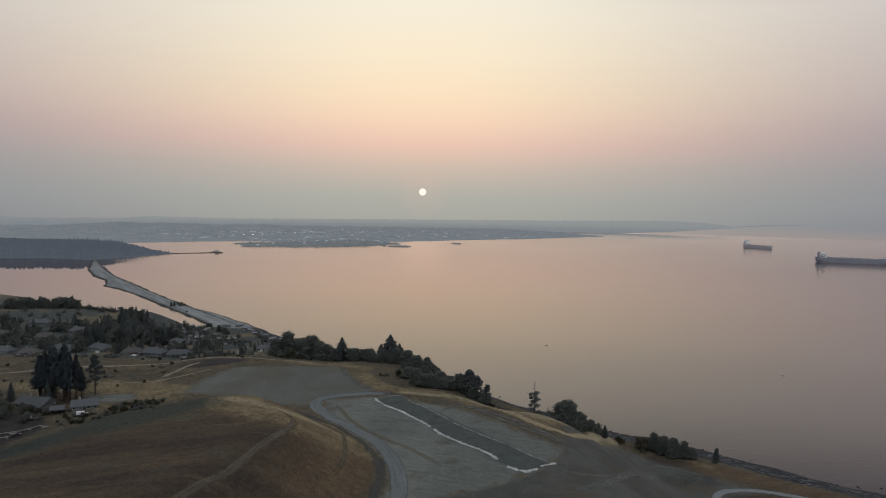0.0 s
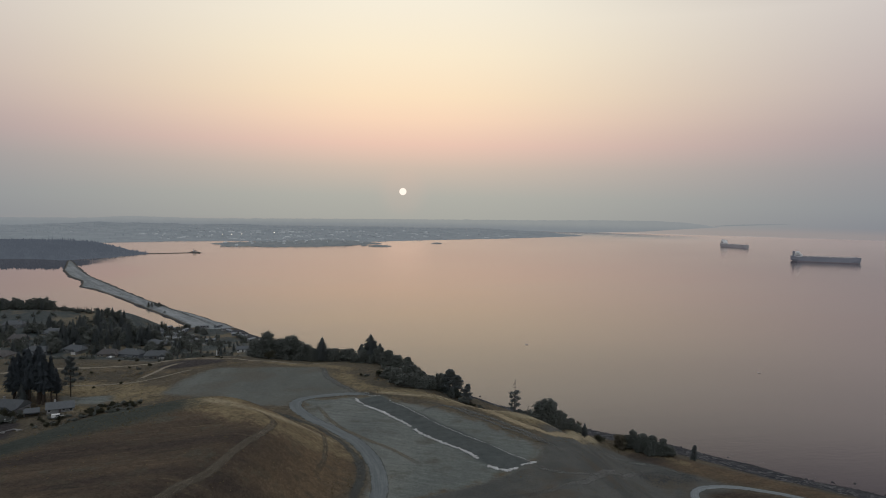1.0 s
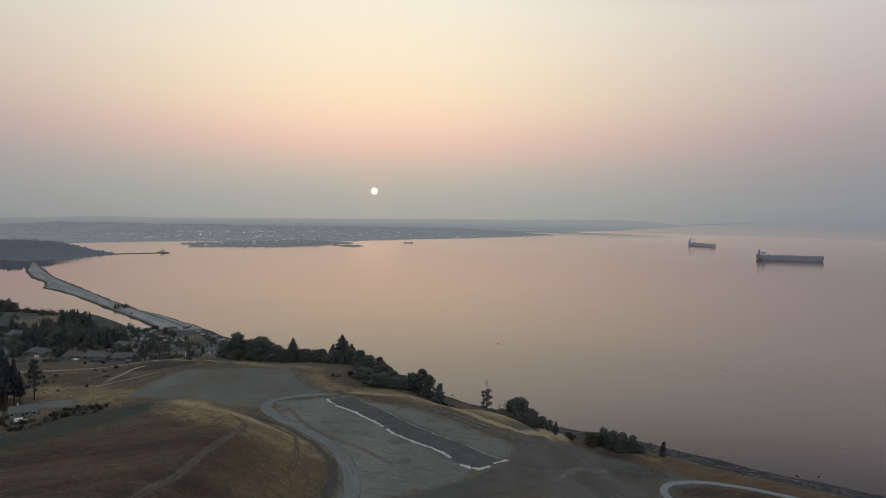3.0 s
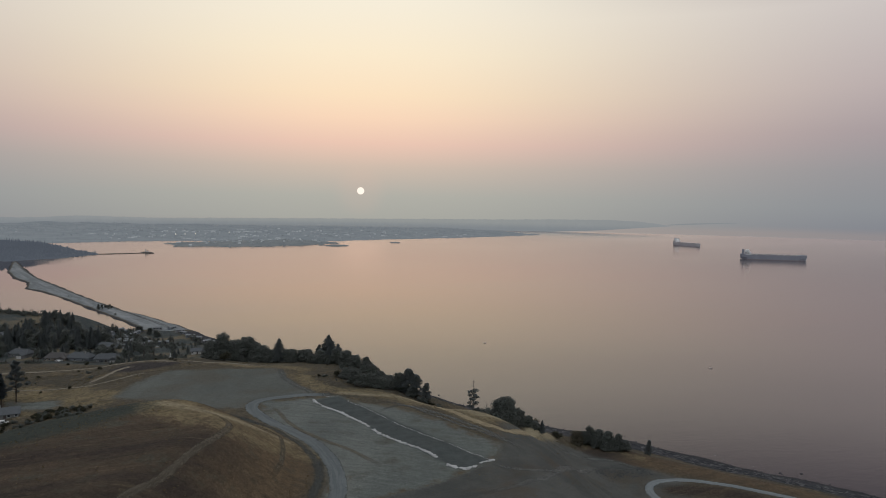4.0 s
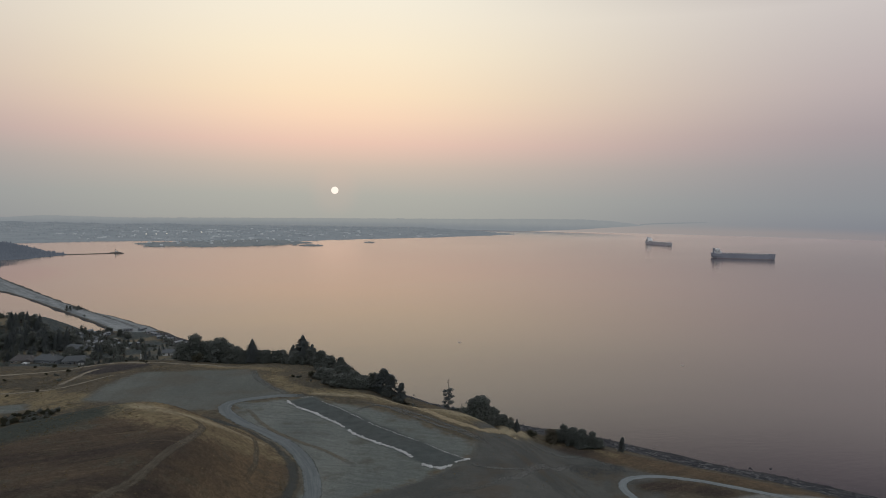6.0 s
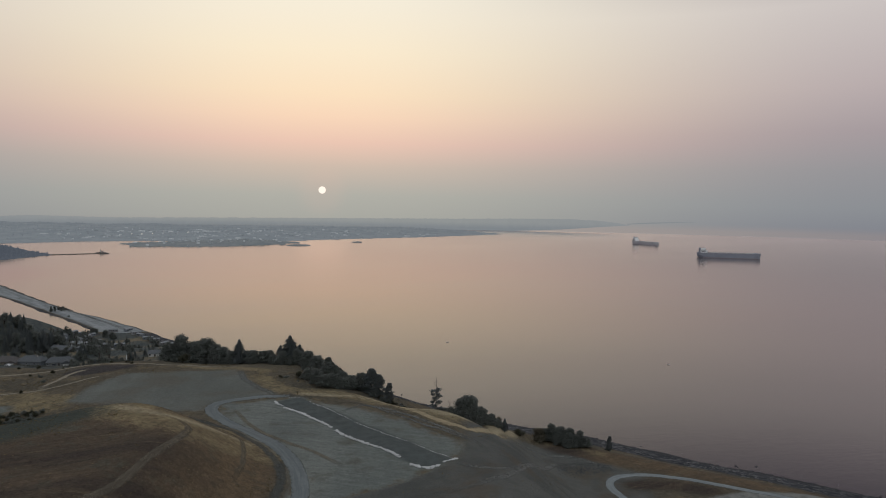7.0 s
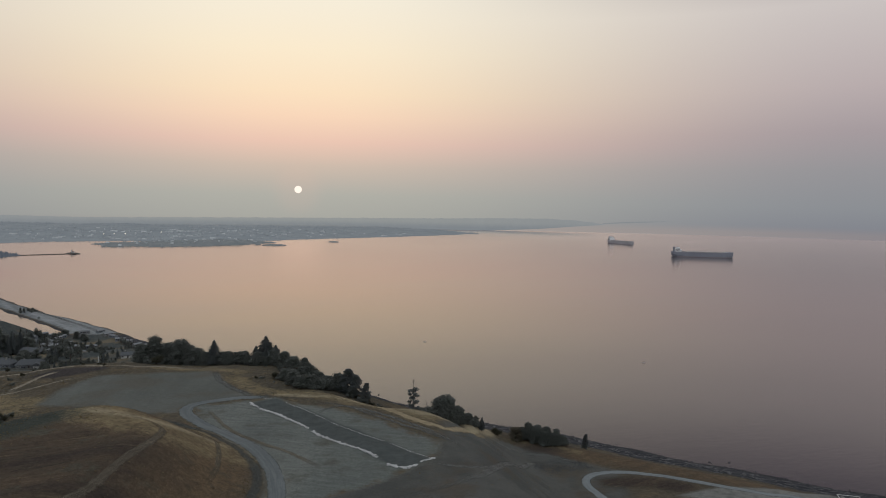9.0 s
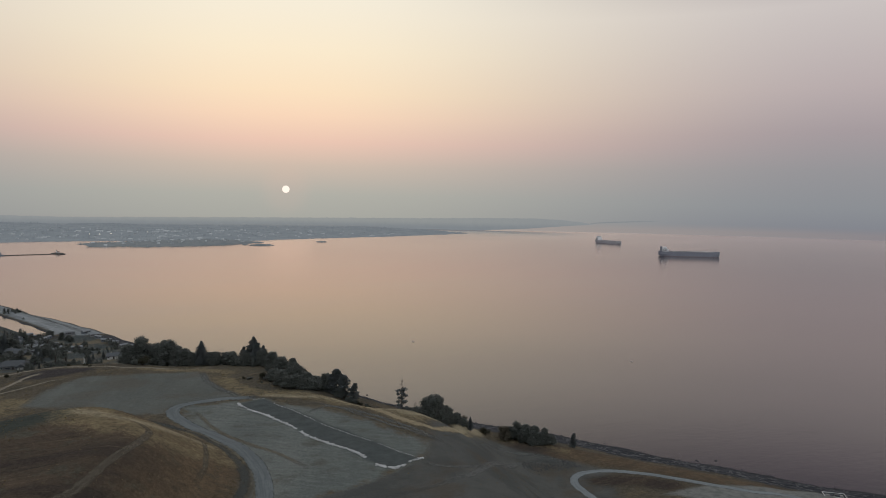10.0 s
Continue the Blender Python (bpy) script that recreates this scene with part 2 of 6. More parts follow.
def gravel_road(name, dark, light):
    """Packed gravel with many crossing wheel marks."""
    mat, n = material(name)
    at = n.add("ShaderNodeNewGeometry").outputs["Position"]
    across = n.add("ShaderNodeUVMap").outputs[0]
    u = n.add("ShaderNodeSeparateXYZ", {0: across}).outputs[0]
    # many crossing wheel marks, drawn out along the way
    lane = n.add("ShaderNodeSeparateXYZ", {0: across}).outputs[1]
    marks = n.noise(n.add("ShaderNodeCombineXYZ", {0: n.math("MULTIPLY_ADD", n.noise(at, 0.05, 3), 1.6, n.math("MULTIPLY", u, 4.0)), 1: n.math("MULTIPLY", lane, 5.0)}).outputs[0], 1.7, 6, 0.7)
    tint = n.mix(n.smooth(n.math("MULTIPLY_ADD", n.noise(at, 0.6, 5, 0.7), 0.3, n.math("MULTIPLY", marks, 0.8)), 0.46, 0.66), dark, light)
    rim = n.smooth(n.math("ADD", n.math("ABSOLUTE", n.math("SUBTRACT", u, 0.5)), n.math("MULTIPLY_ADD", n.noise(at, 0.35, 5, 0.7), 0.4, -0.2)), 0.27, 0.47)
    tint = n.mix(rim, tint, n.mix(n.smooth(n.noise(at, 0.12, 3), 0.45, 0.6), (0.150, 0.165, 0.150), (0.125, 0.108, 0.072)))
    v = n.add("ShaderNodeSeparateXYZ", {0: across}).outputs[1]
    ends = n.math("MULTIPLY", n.smooth(v, 0.0, 0.06), n.smooth(v, 1.0, 0.94))
    finish(n, tint, 0.95, n.noise(at, 2.0, 4), 0.4, 0.1, spec=0.1, Alpha=n.math("MULTIPLY", ends, n.math("SUBTRACT", 1.0, n.math("MULTIPLY", rim, 0.85))))
    return mat


M_ROAD = gravel_road("packed_gravel_road", (0.108, 0.121, 0.120), (0.150, 0.164, 0.163))
M_LOOP = gravel_road("pale_gravel_road", (0.150, 0.167, 0.168), (0.208, 0.227, 0.228))


def track(name, light, dark, cover_most, grassy=0.8):
    """A worn track that thins out to its edges and ends."""
    mat, n = material(name)
    at = n.add("ShaderNodeNewGeometry").outputs["Position"]
    uv = n.add("ShaderNodeSeparateXYZ", {0: n.add("ShaderNodeUVMap").outputs[0]})
    u, v = uv.outputs[0], uv.outputs[1]
    off = n.math("ABSOLUTE", n.math("SUBTRACT", u, 0.5))
    rim = n.smooth(n.math("ADD", off, n.math("MULTIPLY_ADD", n.noise(at, 0.3, 5, 0.7), 0.7, -0.35)), 0.15, 0.5)
    middle = n.math("MULTIPLY", n.smooth(off, 0.16, 0.06), n.smooth(n.noise(at, 0.12, 4, 0.6), 0.42, 0.6))
    rim = n.math("MAXIMUM", rim, n.math("MULTIPLY", middle, grassy))
    dust = n.mix(n.smooth(n.noise(at, 0.5, 4, 0.7), 0.35, 0.7), light, dark)
    ends = n.math("MULTIPLY", n.smooth(v, 0.0, 0.25), n.smooth(v, 1.0, 0.8))
    finish(n, dust, 0.95, n.noise(at, 2.0, 4), 0.4, 0.1, spec=0.1, Alpha=n.math("MULTIPLY", n.math("MULTIPLY", ends, cover_most), n.math("SUBTRACT", 1.0, rim)))
    return mat


M_TRACK = track("dusty_track", (0.135, 0.115, 0.083), (0.098, 0.086, 0.064), 0.7)
M_MOUND_TRACK = track("dusty_mound_track", (0.130, 0.110, 0.082), (0.098, 0.085, 0.066), 0.75, 0.35)
M_DARK_VERGE = track("dark_verge", (0.080, 0.086, 0.080), (0.062, 0.068, 0.064), 0.6, 0.0)
M_PALE_TRACK = track("pale_dusty_track", (0.258, 0.226, 0.172), (0.195, 0.170, 0.130), 0.9, 0.2)
M_STRAW_BAND = track("pale_straw_band", (0.33, 0.27, 0.172), (0.21, 0.172, 0.11), 0.85, 0.0)
M_VERGE = track("brown_dirt_verge", (0.178, 0.146, 0.100), (0.142, 0.118, 0.084), 0.5, 0.1)
M_SLOPE_TRACK = track("dull_slope_track", (0.142, 0.142, 0.130), (0.112, 0.114, 0.106), 0.75, 0.2)
M_GREY_TRACK = track("grey_gravel_track", (0.140, 0.142, 0.130), (0.106, 0.110, 0.102), 0.7)

# Water: a nearly calm sea with small ripples and slicks.
M_SEA, n = material("calm_sea")
at = n.add("ShaderNodeNewGeometry").outputs["Position"]
turned = n.add("ShaderNodeMapping", {"Vector": at, "Rotation": (0, 0, radians(-12))}).outputs[0]
ripple = n.noise(n.vec("MULTIPLY", turned, (0.12, 0.32, 0.2)).outputs[0], 1.0, 6, 0.6)
swell = n.noise(n.vec("MULTIPLY", turned, (0.010, 0.045, 0.02)).outputs[0], 1.0, 4, 0.55)
slick = n.smooth(n.noise(n.vec("MULTIPLY", turned, (0.0012, 0.0045, 0.002)).outputs[0], 1.0, 4, 0.6), 0.4, 0.65)
# the lagoon behind the spit lies sheltered and nearly flat
shelter = n.vec("DISTANCE", at, (-1000, 1390, 0)).outputs["Value"]
calm = n.math("MULTIPLY_ADD", n.smooth(shelter, 330.0, 480.0), 0.9, 0.1)
# far out the ripples are too fine to show one by one
fine = n.math("MULTIPLY_ADD", n.smooth(n.vec("LENGTH", at).outputs["Value"], 2600.0, 700.0), 0.9, 0.1)
still = n.math("MULTIPLY_ADD", n.smooth(n.vec("LENGTH", at).outputs["Value"], 1500.0, 4600.0), 0.58, 1.0)
bump = n.add("ShaderNodeBump", {"Height": n.math("MULTIPLY_ADD", swell, 1.1, ripple), "Strength": n.math("MULTIPLY", n.math("MULTIPLY", calm, fine), n.math("MULTIPLY_ADD", slick, 0.09, 0.075)), "Distance": 0.6}).outputs[0]
facing = n.add("ShaderNodeLayerWeight", {"Blend": 0.5, "Normal": bump}).outputs["Facing"]
gloss = n.ramp(facing, [(0.0, (0.02,) * 3), (0.55, (0.07,) * 3), (0.66, (0.120,) * 3), (0.79, (0.33,) * 3), (0.86, (0.50,) * 3), (0.93, (0.70,) * 3), (0.97, (0.83,) * 3), (1.0, (0.95,) * 3)])
deep = n.add("ShaderNodeBsdfDiffuse", {"Color": (0.027, 0.023, 0.031, 1)}).outputs[0]
shine = n.add("ShaderNodeBsdfGlossy", {"Color": (0.950, 0.912, 0.895, 1), "Roughness": n.math("MULTIPLY", n.math("MULTIPLY", calm, still), n.math("MULTIPLY_ADD", slick, 0.03, 0.12)), "Normal": bump}).outputs[0]
n.add("ShaderNodeOutputMaterial", {0: n.add("ShaderNodeMixShader", {0: gloss, 1: deep, 2: shine}).outputs[0]})

# ---- building helpers ----
def mesh_of(name, verts, faces, mat, smooth=False):
    me = bpy.data.meshes.new(name)
    me.from_pydata([tuple(v) for v in verts], [], [tuple(f) for f in faces])
    me.materials.append(mat)
    if smooth:
        me.polygons.foreach_set("use_smooth", [True] * len(me.polygons))
    me.update()
    return me


def part(name, bm, mat, parent, label="", smooth=False):
    """Links a bmesh as one mesh object under a thing or a part."""
    me = bpy.data.meshes.new(name)
    if smooth:
        for f in bm.faces:
            f.smooth = True
    bm.to_mesh(me)
    bm.free()
    me.materials.append(mat)
    ob = new(name, me)
    ob.parent = parent
    return tagged(ob, label)


def share(name, me, parent, m=None):
    """A part on a mesh that alike parts share."""
    ob = new(name, me)
    ob.parent = parent
    if m is not None:
        ob.matrix_basis = m
    return ob


def empty(name, label, category, group="", kind=""):
    ob = new(name)
    ob.empty_display_size = 0.5
    return tagged(ob, label, category, group, kind)


def box(bm, x0, x1, y0, y1, z0, z1, bevel=0.0):
    made = bmesh.ops.create_cube(bm, size=1.0, matrix=pose((x0 + x1) / 2, (y0 + y1) / 2, (z0 + z1) / 2) @ Matrix.Diagonal((x1 - x0, y1 - y0, z1 - z0, 1)))
    if bevel:
        bmesh.ops.bevel(bm, geom=list({e for v in made["verts"] for e in v.link_edges}), offset=bevel, segments=1, affect="EDGES")
    return bm


def rod(bm, a, b, r0, r1, sides=8):
    a, b = Vector(a), Vector(b)
    turn = (b - a).to_track_quat("Z", "Y").to_matrix().to_4x4()
    bmesh.ops.create_cone(bm, cap_ends=True, segments=sides, radius1=r0, radius2=max(r1, 0.001), depth=(b - a).length, matrix=Matrix.Translation((a + b) / 2) @ turn)
    return bm


# ---- the lie of the land, in plan ----
def step(v, lo, hi):
    t = np.clip((v - lo) / (hi - lo), 0, 1)
    return t * t * (3 - 2 * t)


def to_line(x, y, pts):
    """Distance of places from a line through points."""
    best = np.full(np.shape(x), 1e9)
    for (ax, ay), (bx, by) in zip(pts, pts[1:]):
        k = np.clip(((x - ax) * (bx - ax) + (y - ay) * (by - ay)) / ((bx - ax) ** 2 + (by - ay) ** 2), 0, 1)
        best = np.minimum(best, np.hypot(x - ax - k * (bx - ax), y - ay - k * (by - ay)))
    return best


def to_area(x, y, pts):
    """Distance from an area's edge, positive inside."""
    inside = np.zeros(np.shape(x), bool)
    for (ax, ay), (bx, by) in zip(pts, pts[1:] + pts[:1]):
        inside ^= ((ay > y) != (by > y)) & (x < (bx - ax) * (y - ay) / (by - ay + 1e-9) + ax)
    d = to_line(x, y, pts + pts[:1])
    return np.where(inside, d, -d)


def bend(x, y, scale, seed):
    """Smooth waves without a repeat, from -1 to 1, for whole arrays."""
    rnd = np.random.RandomState(seed)
    total = 0
    for k in range(7):
        a, f, p = rnd.uniform(0, 6.28), rnd.uniform(0.5, 2.2) / scale, rnd.uniform(0, 6.28)
        total = total + np.sin((x * np.cos(a) + y * np.sin(a)) * f * 6.28 + p) / 4
    return total


COAST = [(800, -500), (480, 120), (365, 255), (306, 319), (268, 345), (241, 372), (208, 396), (161, 443), (114, 475), (41, 554), (-70, 672), (-180, 792)]
SPIT_SEA = [(-233, 868), (-291, 938), (-350, 1003), (-446, 1126), (-570, 1300), (-680, 1455), (-780, 1625), (-848, 1742), (-880, 1795)]
SPIT_LAGOON = [(-895, 1789), (-828, 1646), (-778, 1536), (-700, 1405), (-640, 1330), (-600, 1240), (-560, 1205), (-490, 1122), (-396, 1000), (-323, 906), (-292, 862), (-281, 838)]
LAGOON_SHORE = [(-330, 846), (-402, 895), (-509, 965), (-647, 1027), (-900, 1120), (-1500, 1300)]
LAND = COAST + SPIT_SEA + SPIT_LAGOON + LAGOON_SHORE + [(-1500, -500)]


def land_height(x, y):
    x, y = np.asarray(x, float), np.asarray(y, float)
    s = to_area(x, y, LAND) + 2.5 * bend(x, y, 60, 3)
    fall = (x - 45) + 0.1 * (y - 265) + 22 * step(y, 318, 350) * (1 - step(x, 55, 85))
    top = 55 - 5 * step(-x, 110, 190) - 20 * step(y - 17 * step(-x, 70, 135), 408, 535) - 4 * step(y, 560, 700)
    top = top - 25 * step(y, 590, 715) * step(x, -322, -272)
    top = np.minimum(top, 55 - 46 * step(fall, 5, 90) - 4 * step(x, 185, 260))
    z = -3 + 5.5 * step(s, -12, 14) + (top - 2.5) * step(s, 19 + 0.5 * np.maximum(top - 13, 0), 24 + (2.5 - 0.65 * step(y, 392, 424) * step(-x, -12, 18)) * top)
    z = z + 14 * np.exp(-((x + 400) ** 2 / 110 ** 2 + (y - 705) ** 2 / 70 ** 2))
    along, across = 0.471 * (x + 107.7) + 0.882 * (y - 212.8), 0.882 * (x + 107.7) - 0.471 * (y - 212.8)
    rho = (np.abs(along / 112) ** 2.18 + np.abs(across / np.where(across < 0, 35, 74.5)) ** 2.18) ** (1 / 2.18) + 0.012 * bend(x, y, 90, 5)
    z = z + 21 * (1 - step(rho, 0.54, 1.0))
    z = z - 3.5 * np.exp(-((x - 25) ** 2 / 15 ** 2 + (y - 361) ** 2 / 12 ** 2))
    z = z - 4.2 * np.exp(-((x - 38) ** 2 / 17 ** 2 + (y - 347) ** 2 / 15 ** 2))
    z = z + 0.5 * bend(x, y, 45, 8) * step(s, 20, 60) + 1.2 * bend(x, y, 130, 9) * step(s, 60, 160) * step(y, 420, 520)
    return z


def spaced(parts):
    out = [parts[0][0]]
    for a, b, d in parts:
        out += list(np.linspace(a, b, max(2, int(round((b - a) / d)) + 1))[1:])
    return np.array(out)


GX = spaced([(-1500, -900, 40), (-900, -360, 9), (-360, 340, 3.5), (340, 800, 23)])
GY = spaced([(-500, 160, 22), (160, 480, 3.5), (480, 900, 5), (900, 1880, 10)])
GXX, GYY = np.meshgrid(GX, GY)
GZZ = land_height(GXX, GYY)


def ground(x, y):
    """The ground's height at one place, as its mesh has it."""
    i, j = min(max(int(np.searchsorted(GX, x)) - 1, 0), len(GX) - 2), min(max(int(np.searchsorted(GY, y)) - 1, 0), len(GY) - 2)
    u, v = (x - GX[i]) / (GX[i + 1] - GX[i]), (y - GY[j]) / (GY[j + 1] - GY[j])
    return float((GZZ[j, i] * (1 - u) + GZZ[j, i + 1] * u) * (1 - v) + (GZZ[j + 1, i] * (1 - u) + GZZ[j + 1, i + 1] * u) * v)


def grid_mesh(name, xx, yy, zz, mat):
    rows, cols = xx.shape
    k = np.arange(rows * cols).reshape(rows, cols)
    faces = np.stack([k[:-1, :-1], k[:-1, 1:], k[1:, 1:], k[1:, :-1]], -1).reshape(-1, 4)
    return mesh_of(name, np.stack([xx, yy, zz], -1).reshape(-1, 3).tolist(), faces.tolist(), mat, True)


ground_mesh = grid_mesh("ground", GXX, GYY, GZZ, M_GROUND)
land = tagged(new("ground", ground_mesh), "dry grassy headland with graded gravel terraces sloping to the sea", "ground", kind="structure")
SHORE = to_area(GXX, GYY, LAND)
STRIP = [(-32, 342), (30, 249), (42, 258), (-20, 351)]
SHOULDER = to_area(GXX, GYY, [(-134, 192), (-121, 204), (-116, 211), (-112, 219), (-106, 225), (-100, 232), (-93, 239), (-87, 249), (-79, 258), (-80, 268), (-88, 300), (-105, 318), (-150, 312), (-185, 262), (-165, 185)])
MOUND = to_area(GXX, GYY, [(-24, 100), (-26, 225), (-23, 236), (-23, 252), (-27, 268), (-33, 282), (-44, 296), (-56, 306), (-70, 312), (-90, 300), (-125, 262), (-160, 230), (-170, 100)])
areas = {
    "gravel": np.maximum.reduce([to_area(GXX, GYY, pts) for pts in (
        [(-58, 343), (-33, 346), (-21, 352), (-5, 336), (6, 333), (21, 317), (49, 277), (48, 271), (43, 258), (24, 241), (4, 227), (-10, 215), (-12, 245), (-22, 268), (-36, 293), (-49, 316)],
        [(-184, 362), (-155, 357), (-150, 343), (-160, 340), (-178, 345)],
        [(-24, 190), (-19, 217), (-17, 240), (-20, 262), (-34, 286), (-48, 308), (-60, 326), (-52, 330), (-40, 312), (-22, 284), (-8, 250), (-6, 225), (-10, 190)])]),
    "field": to_area(GXX, GYY, [(-130, 352), (-129, 379), (-119, 408), (-61, 414), (-48, 383), (-33, 356), (-51, 348), (-63, 340), (-62, 330), (-84, 332), (-104, 343)]),
    "soil": np.maximum(to_area(GXX, GYY, [(-156, 419), (-152, 434), (-140, 440), (-122, 434), (-118, 422), (-130, 415), (-143, 411)]), to_area(GXX, GYY, [(-250, 265), (-182, 262), (-172, 296), (-178, 314), (-200, 326), (-250, 335)])),
    "dark": to_area(GXX, GYY, STRIP),
    "brown": np.maximum(np.minimum(MOUND, -SHOULDER - 1), np.maximum(11 - to_line(GXX, GYY, [(128, 398), (160, 372), (198, 348), (240, 326)]), 7 - to_line(GXX, GYY, [(150, 338), (165, 337), (186, 328)]))),
    "rust": np.maximum(15 - to_line(GXX, GYY, [(-62, 258), (-46, 262), (-36, 252), (-32, 236), (-34, 218)]), 9 - to_line(GXX, GYY, [(150, 378), (198, 348), (235, 330)])),
    "olive": np.clip(np.maximum(to_area(GXX, GYY, [(-10, 226), (24, 244), (44, 262), (50, 280), (60, 330), (100, 402), (135, 390), (160, 352), (120, 200), (20, 120), (-30, 160)]),
                                -60), -60, 30),
    "shoulder": SHOULDER,
    "straw": np.maximum.reduce([12 - to_line(GXX, GYY, [(-75, 261), (-69, 258), (-61, 252), (-55, 251), (-48, 257), (-41, 266), (-32, 269)]), 4.5 - to_line(GXX, GYY, [(-72, 306), (-56, 301), (-44, 290), (-34, 277), (-28, 262)]),
                                9 - to_line(GXX, GYY, [(-187, 379), (-177, 377), (-162, 370), (-158, 377)]), 6.5 - to_line(GXX, GYY, [(-161, 351), (-149, 347), (-133, 342)]), 6 - to_line(GXX, GYY, [(-149, 364), (-142, 365), (-132, 358)]), 3.5 - to_line(GXX, GYY, [(-172, 340), (-160, 331), (-152, 331)]), 5.5 - to_line(GXX, GYY, [(-46, 395), (-30, 364), (-6, 360), (25, 340), (47, 312), (74, 342), (101, 409)]),
                                9 - to_line(GXX, GYY, [(-200, 374), (-160, 366), (-135, 358)]), 1.5 - to_line(GXX, GYY, [(109, 412), (136, 398), (150, 384)]),
                                4 - to_line(GXX, GYY, [(-90, 426), (-60, 420), (-44, 408)]), 7 - to_line(GXX, GYY, [(-260, 380), (-215, 372)])]),
    "lip": np.maximum.reduce([2.4 - to_line(GXX, GYY, [(-80, 264), (-77, 262), (-69, 260), (-63, 258), (-57, 258), (-50, 264), (-43, 274), (-36, 274)]), 2.6 - to_line(GXX, GYY, [(-20, 357), (8, 352), (25, 344), (47, 319), (58, 322)]), 4.5 - to_line(GXX, GYY, [(58, 322), (72, 338), (92, 390), (100, 408)])]),
    "sand": np.maximum.reduce([to_area(GXX, GYY, [(176, 318), (206, 327), (232, 327), (261, 324), (300, 300), (290, 270), (230, 290), (194, 306)])]),
    "spit": np.where((GYY > 835) & (to_line(GXX, GYY, COAST[-1:] + SPIT_SEA) < 95), SHORE - 7, -50),
    "garden": np.minimum(np.minimum(GYY - 462 + 0.12 * GXX, SHORE - 24), 30),
    "beach": np.where(GYY < 830, 21 - SHORE, np.where(GXX > -0.72 * (GYY - 560), 4, 5) - SHORE),
}
for name, values in areas.items():
    ground_mesh.attributes.new(name, "FLOAT", "POINT").data.foreach_set("value", np.clip(values, -60, 60).ravel())


def ribbon(name, pts, width, mat, label, lift=0.12, cells=4):
    """A road draped over the ground along a smooth line through points."""
    p = [Vector((*q, 0)) for q in pts]
    line = []
    for i in range(len(p) - 1):
        a, b, c, d = p[max(i - 1, 0)], p[i], p[i + 1], p[min(i + 2, len(p) - 1)]
        count = max(2, int((c - b).length / 2.5))
        for k in range(count):
            t = k / count
            line.append(0.5 * ((2 * b) + (c - a) * t + (2 * a - 5 * b + 4 * c - d) * t * t + (3 * b - a - 3 * c + d) * t ** 3))
    line.append(p[-1])
    verts, faces, uvs = [], [], []
    for i, q in enumerate(line):
        way = (line[min(i + 1, len(line) - 1)] - line[max(i - 1, 0)]).normalized()
        side = Vector((way.y, -way.x, 0))
        wide = width * (1 + 0.12 * noise.noise(q * 0.08))
        for k in range(cells + 1):
            e = q + side * wide * (k / cells - 0.5)
            if k in (0, cells):
                e += side * 0.5 * noise.noise(q * 0.5 + Vector((k, 0, 0)))
            verts.append((e.x, e.y, ground(e.x, e.y) + lift - (0.25 if k in (0, cells) else 0)))
            uvs.append((k / cells, i / (len(line) - 1)))
    for i in range(len(line) - 1):
        for k in range(cells):
            a = i * (cells + 1) + k
            faces.append((a, a + 1, a + cells + 2, a + cells + 1))
    me = mesh_of(name, verts, faces, mat, True)
    layer = me.uv_layers.new(name="UVMap")
    for loop in me.loops:
        layer.data[loop.index].uv = uvs[loop.vertex_index]
    return tagged(new(name, me), label, "road", kind="structure")


ribbon("road", [(-16, 180), (-13.5, 222), (-14, 241), (-17.5, 260), (-25, 278), (-35, 294), (-46, 308), (-55, 321), (-60, 334), (-57.5, 344), (-45, 350), (-22, 353)], 8.2, M_ROAD, "pale winding gravel haul road with wheel ruts")
ribbon("road", [(-32, 351), (-38, 363), (-47, 379), (-54, 395), (-58, 412)], 5, M_GREY_TRACK, "gravel track along the edge of a graded field", 0.16)
ribbon("road", [(142, 296), (138, 320), (136, 333), (138, 343), (144, 350), (154, 352), (168, 349), (181, 342), (194, 336), (204, 329), (226, 319), (244, 312), (300, 276)], 6.3, M_LOOP, "pale gravel loop road near the beach")
ribbon("road", [(-290, 385), (-253, 401), (-234, 413), (-200, 424), (-169, 435), (-158, 443), (-140, 446), (-124, 438), (-96, 428), (-62, 424), (-42, 420)], 6, M_PALE_TRACK, "dusty pale access track across the dry slope")
ribbon("road", [(-215, 380), (-169, 383), (-154, 385), (-141, 395), (-134, 403), (-120, 412)], 3, M_PALE_TRACK, "thin pale track along a graded field's edge", 0.14)
ribbon("road", [(-157, 383), (-155, 392), (-154, 402), (-152, 416), (-145, 430)], 5, M_PALE_TRACK, "dusty pale side track beside the gravel field")
ribbon("road", [(-80, 160), (-71, 177), (-68, 183), (-65, 190), (-61, 198), (-57, 213), (-53, 232), (-52, 247), (-54, 253), (-58, 256), (-65, 258), (-72, 260)], 3.6, M_MOUND_TRACK, "faint worn track over the brown mound")
ribbon("road", [(-21, 200), (-21.5, 228), (-20.5, 242), (-22.5, 257), (-29, 273), (-39, 289), (-50, 303), (-60, 314), (-72, 322), (-86, 329)], 5, M_DARK_VERGE, "dark verge at the foot of a grassy mound", 0.13)
ribbon("road", [(-36, 228), (-34, 244), (-35, 257), (-37, 270), (-41, 283), (-48, 290), (-58, 294), (-68, 292)], 2.6, M_TRACK, "worn double track along the mound's rim", 0.14)
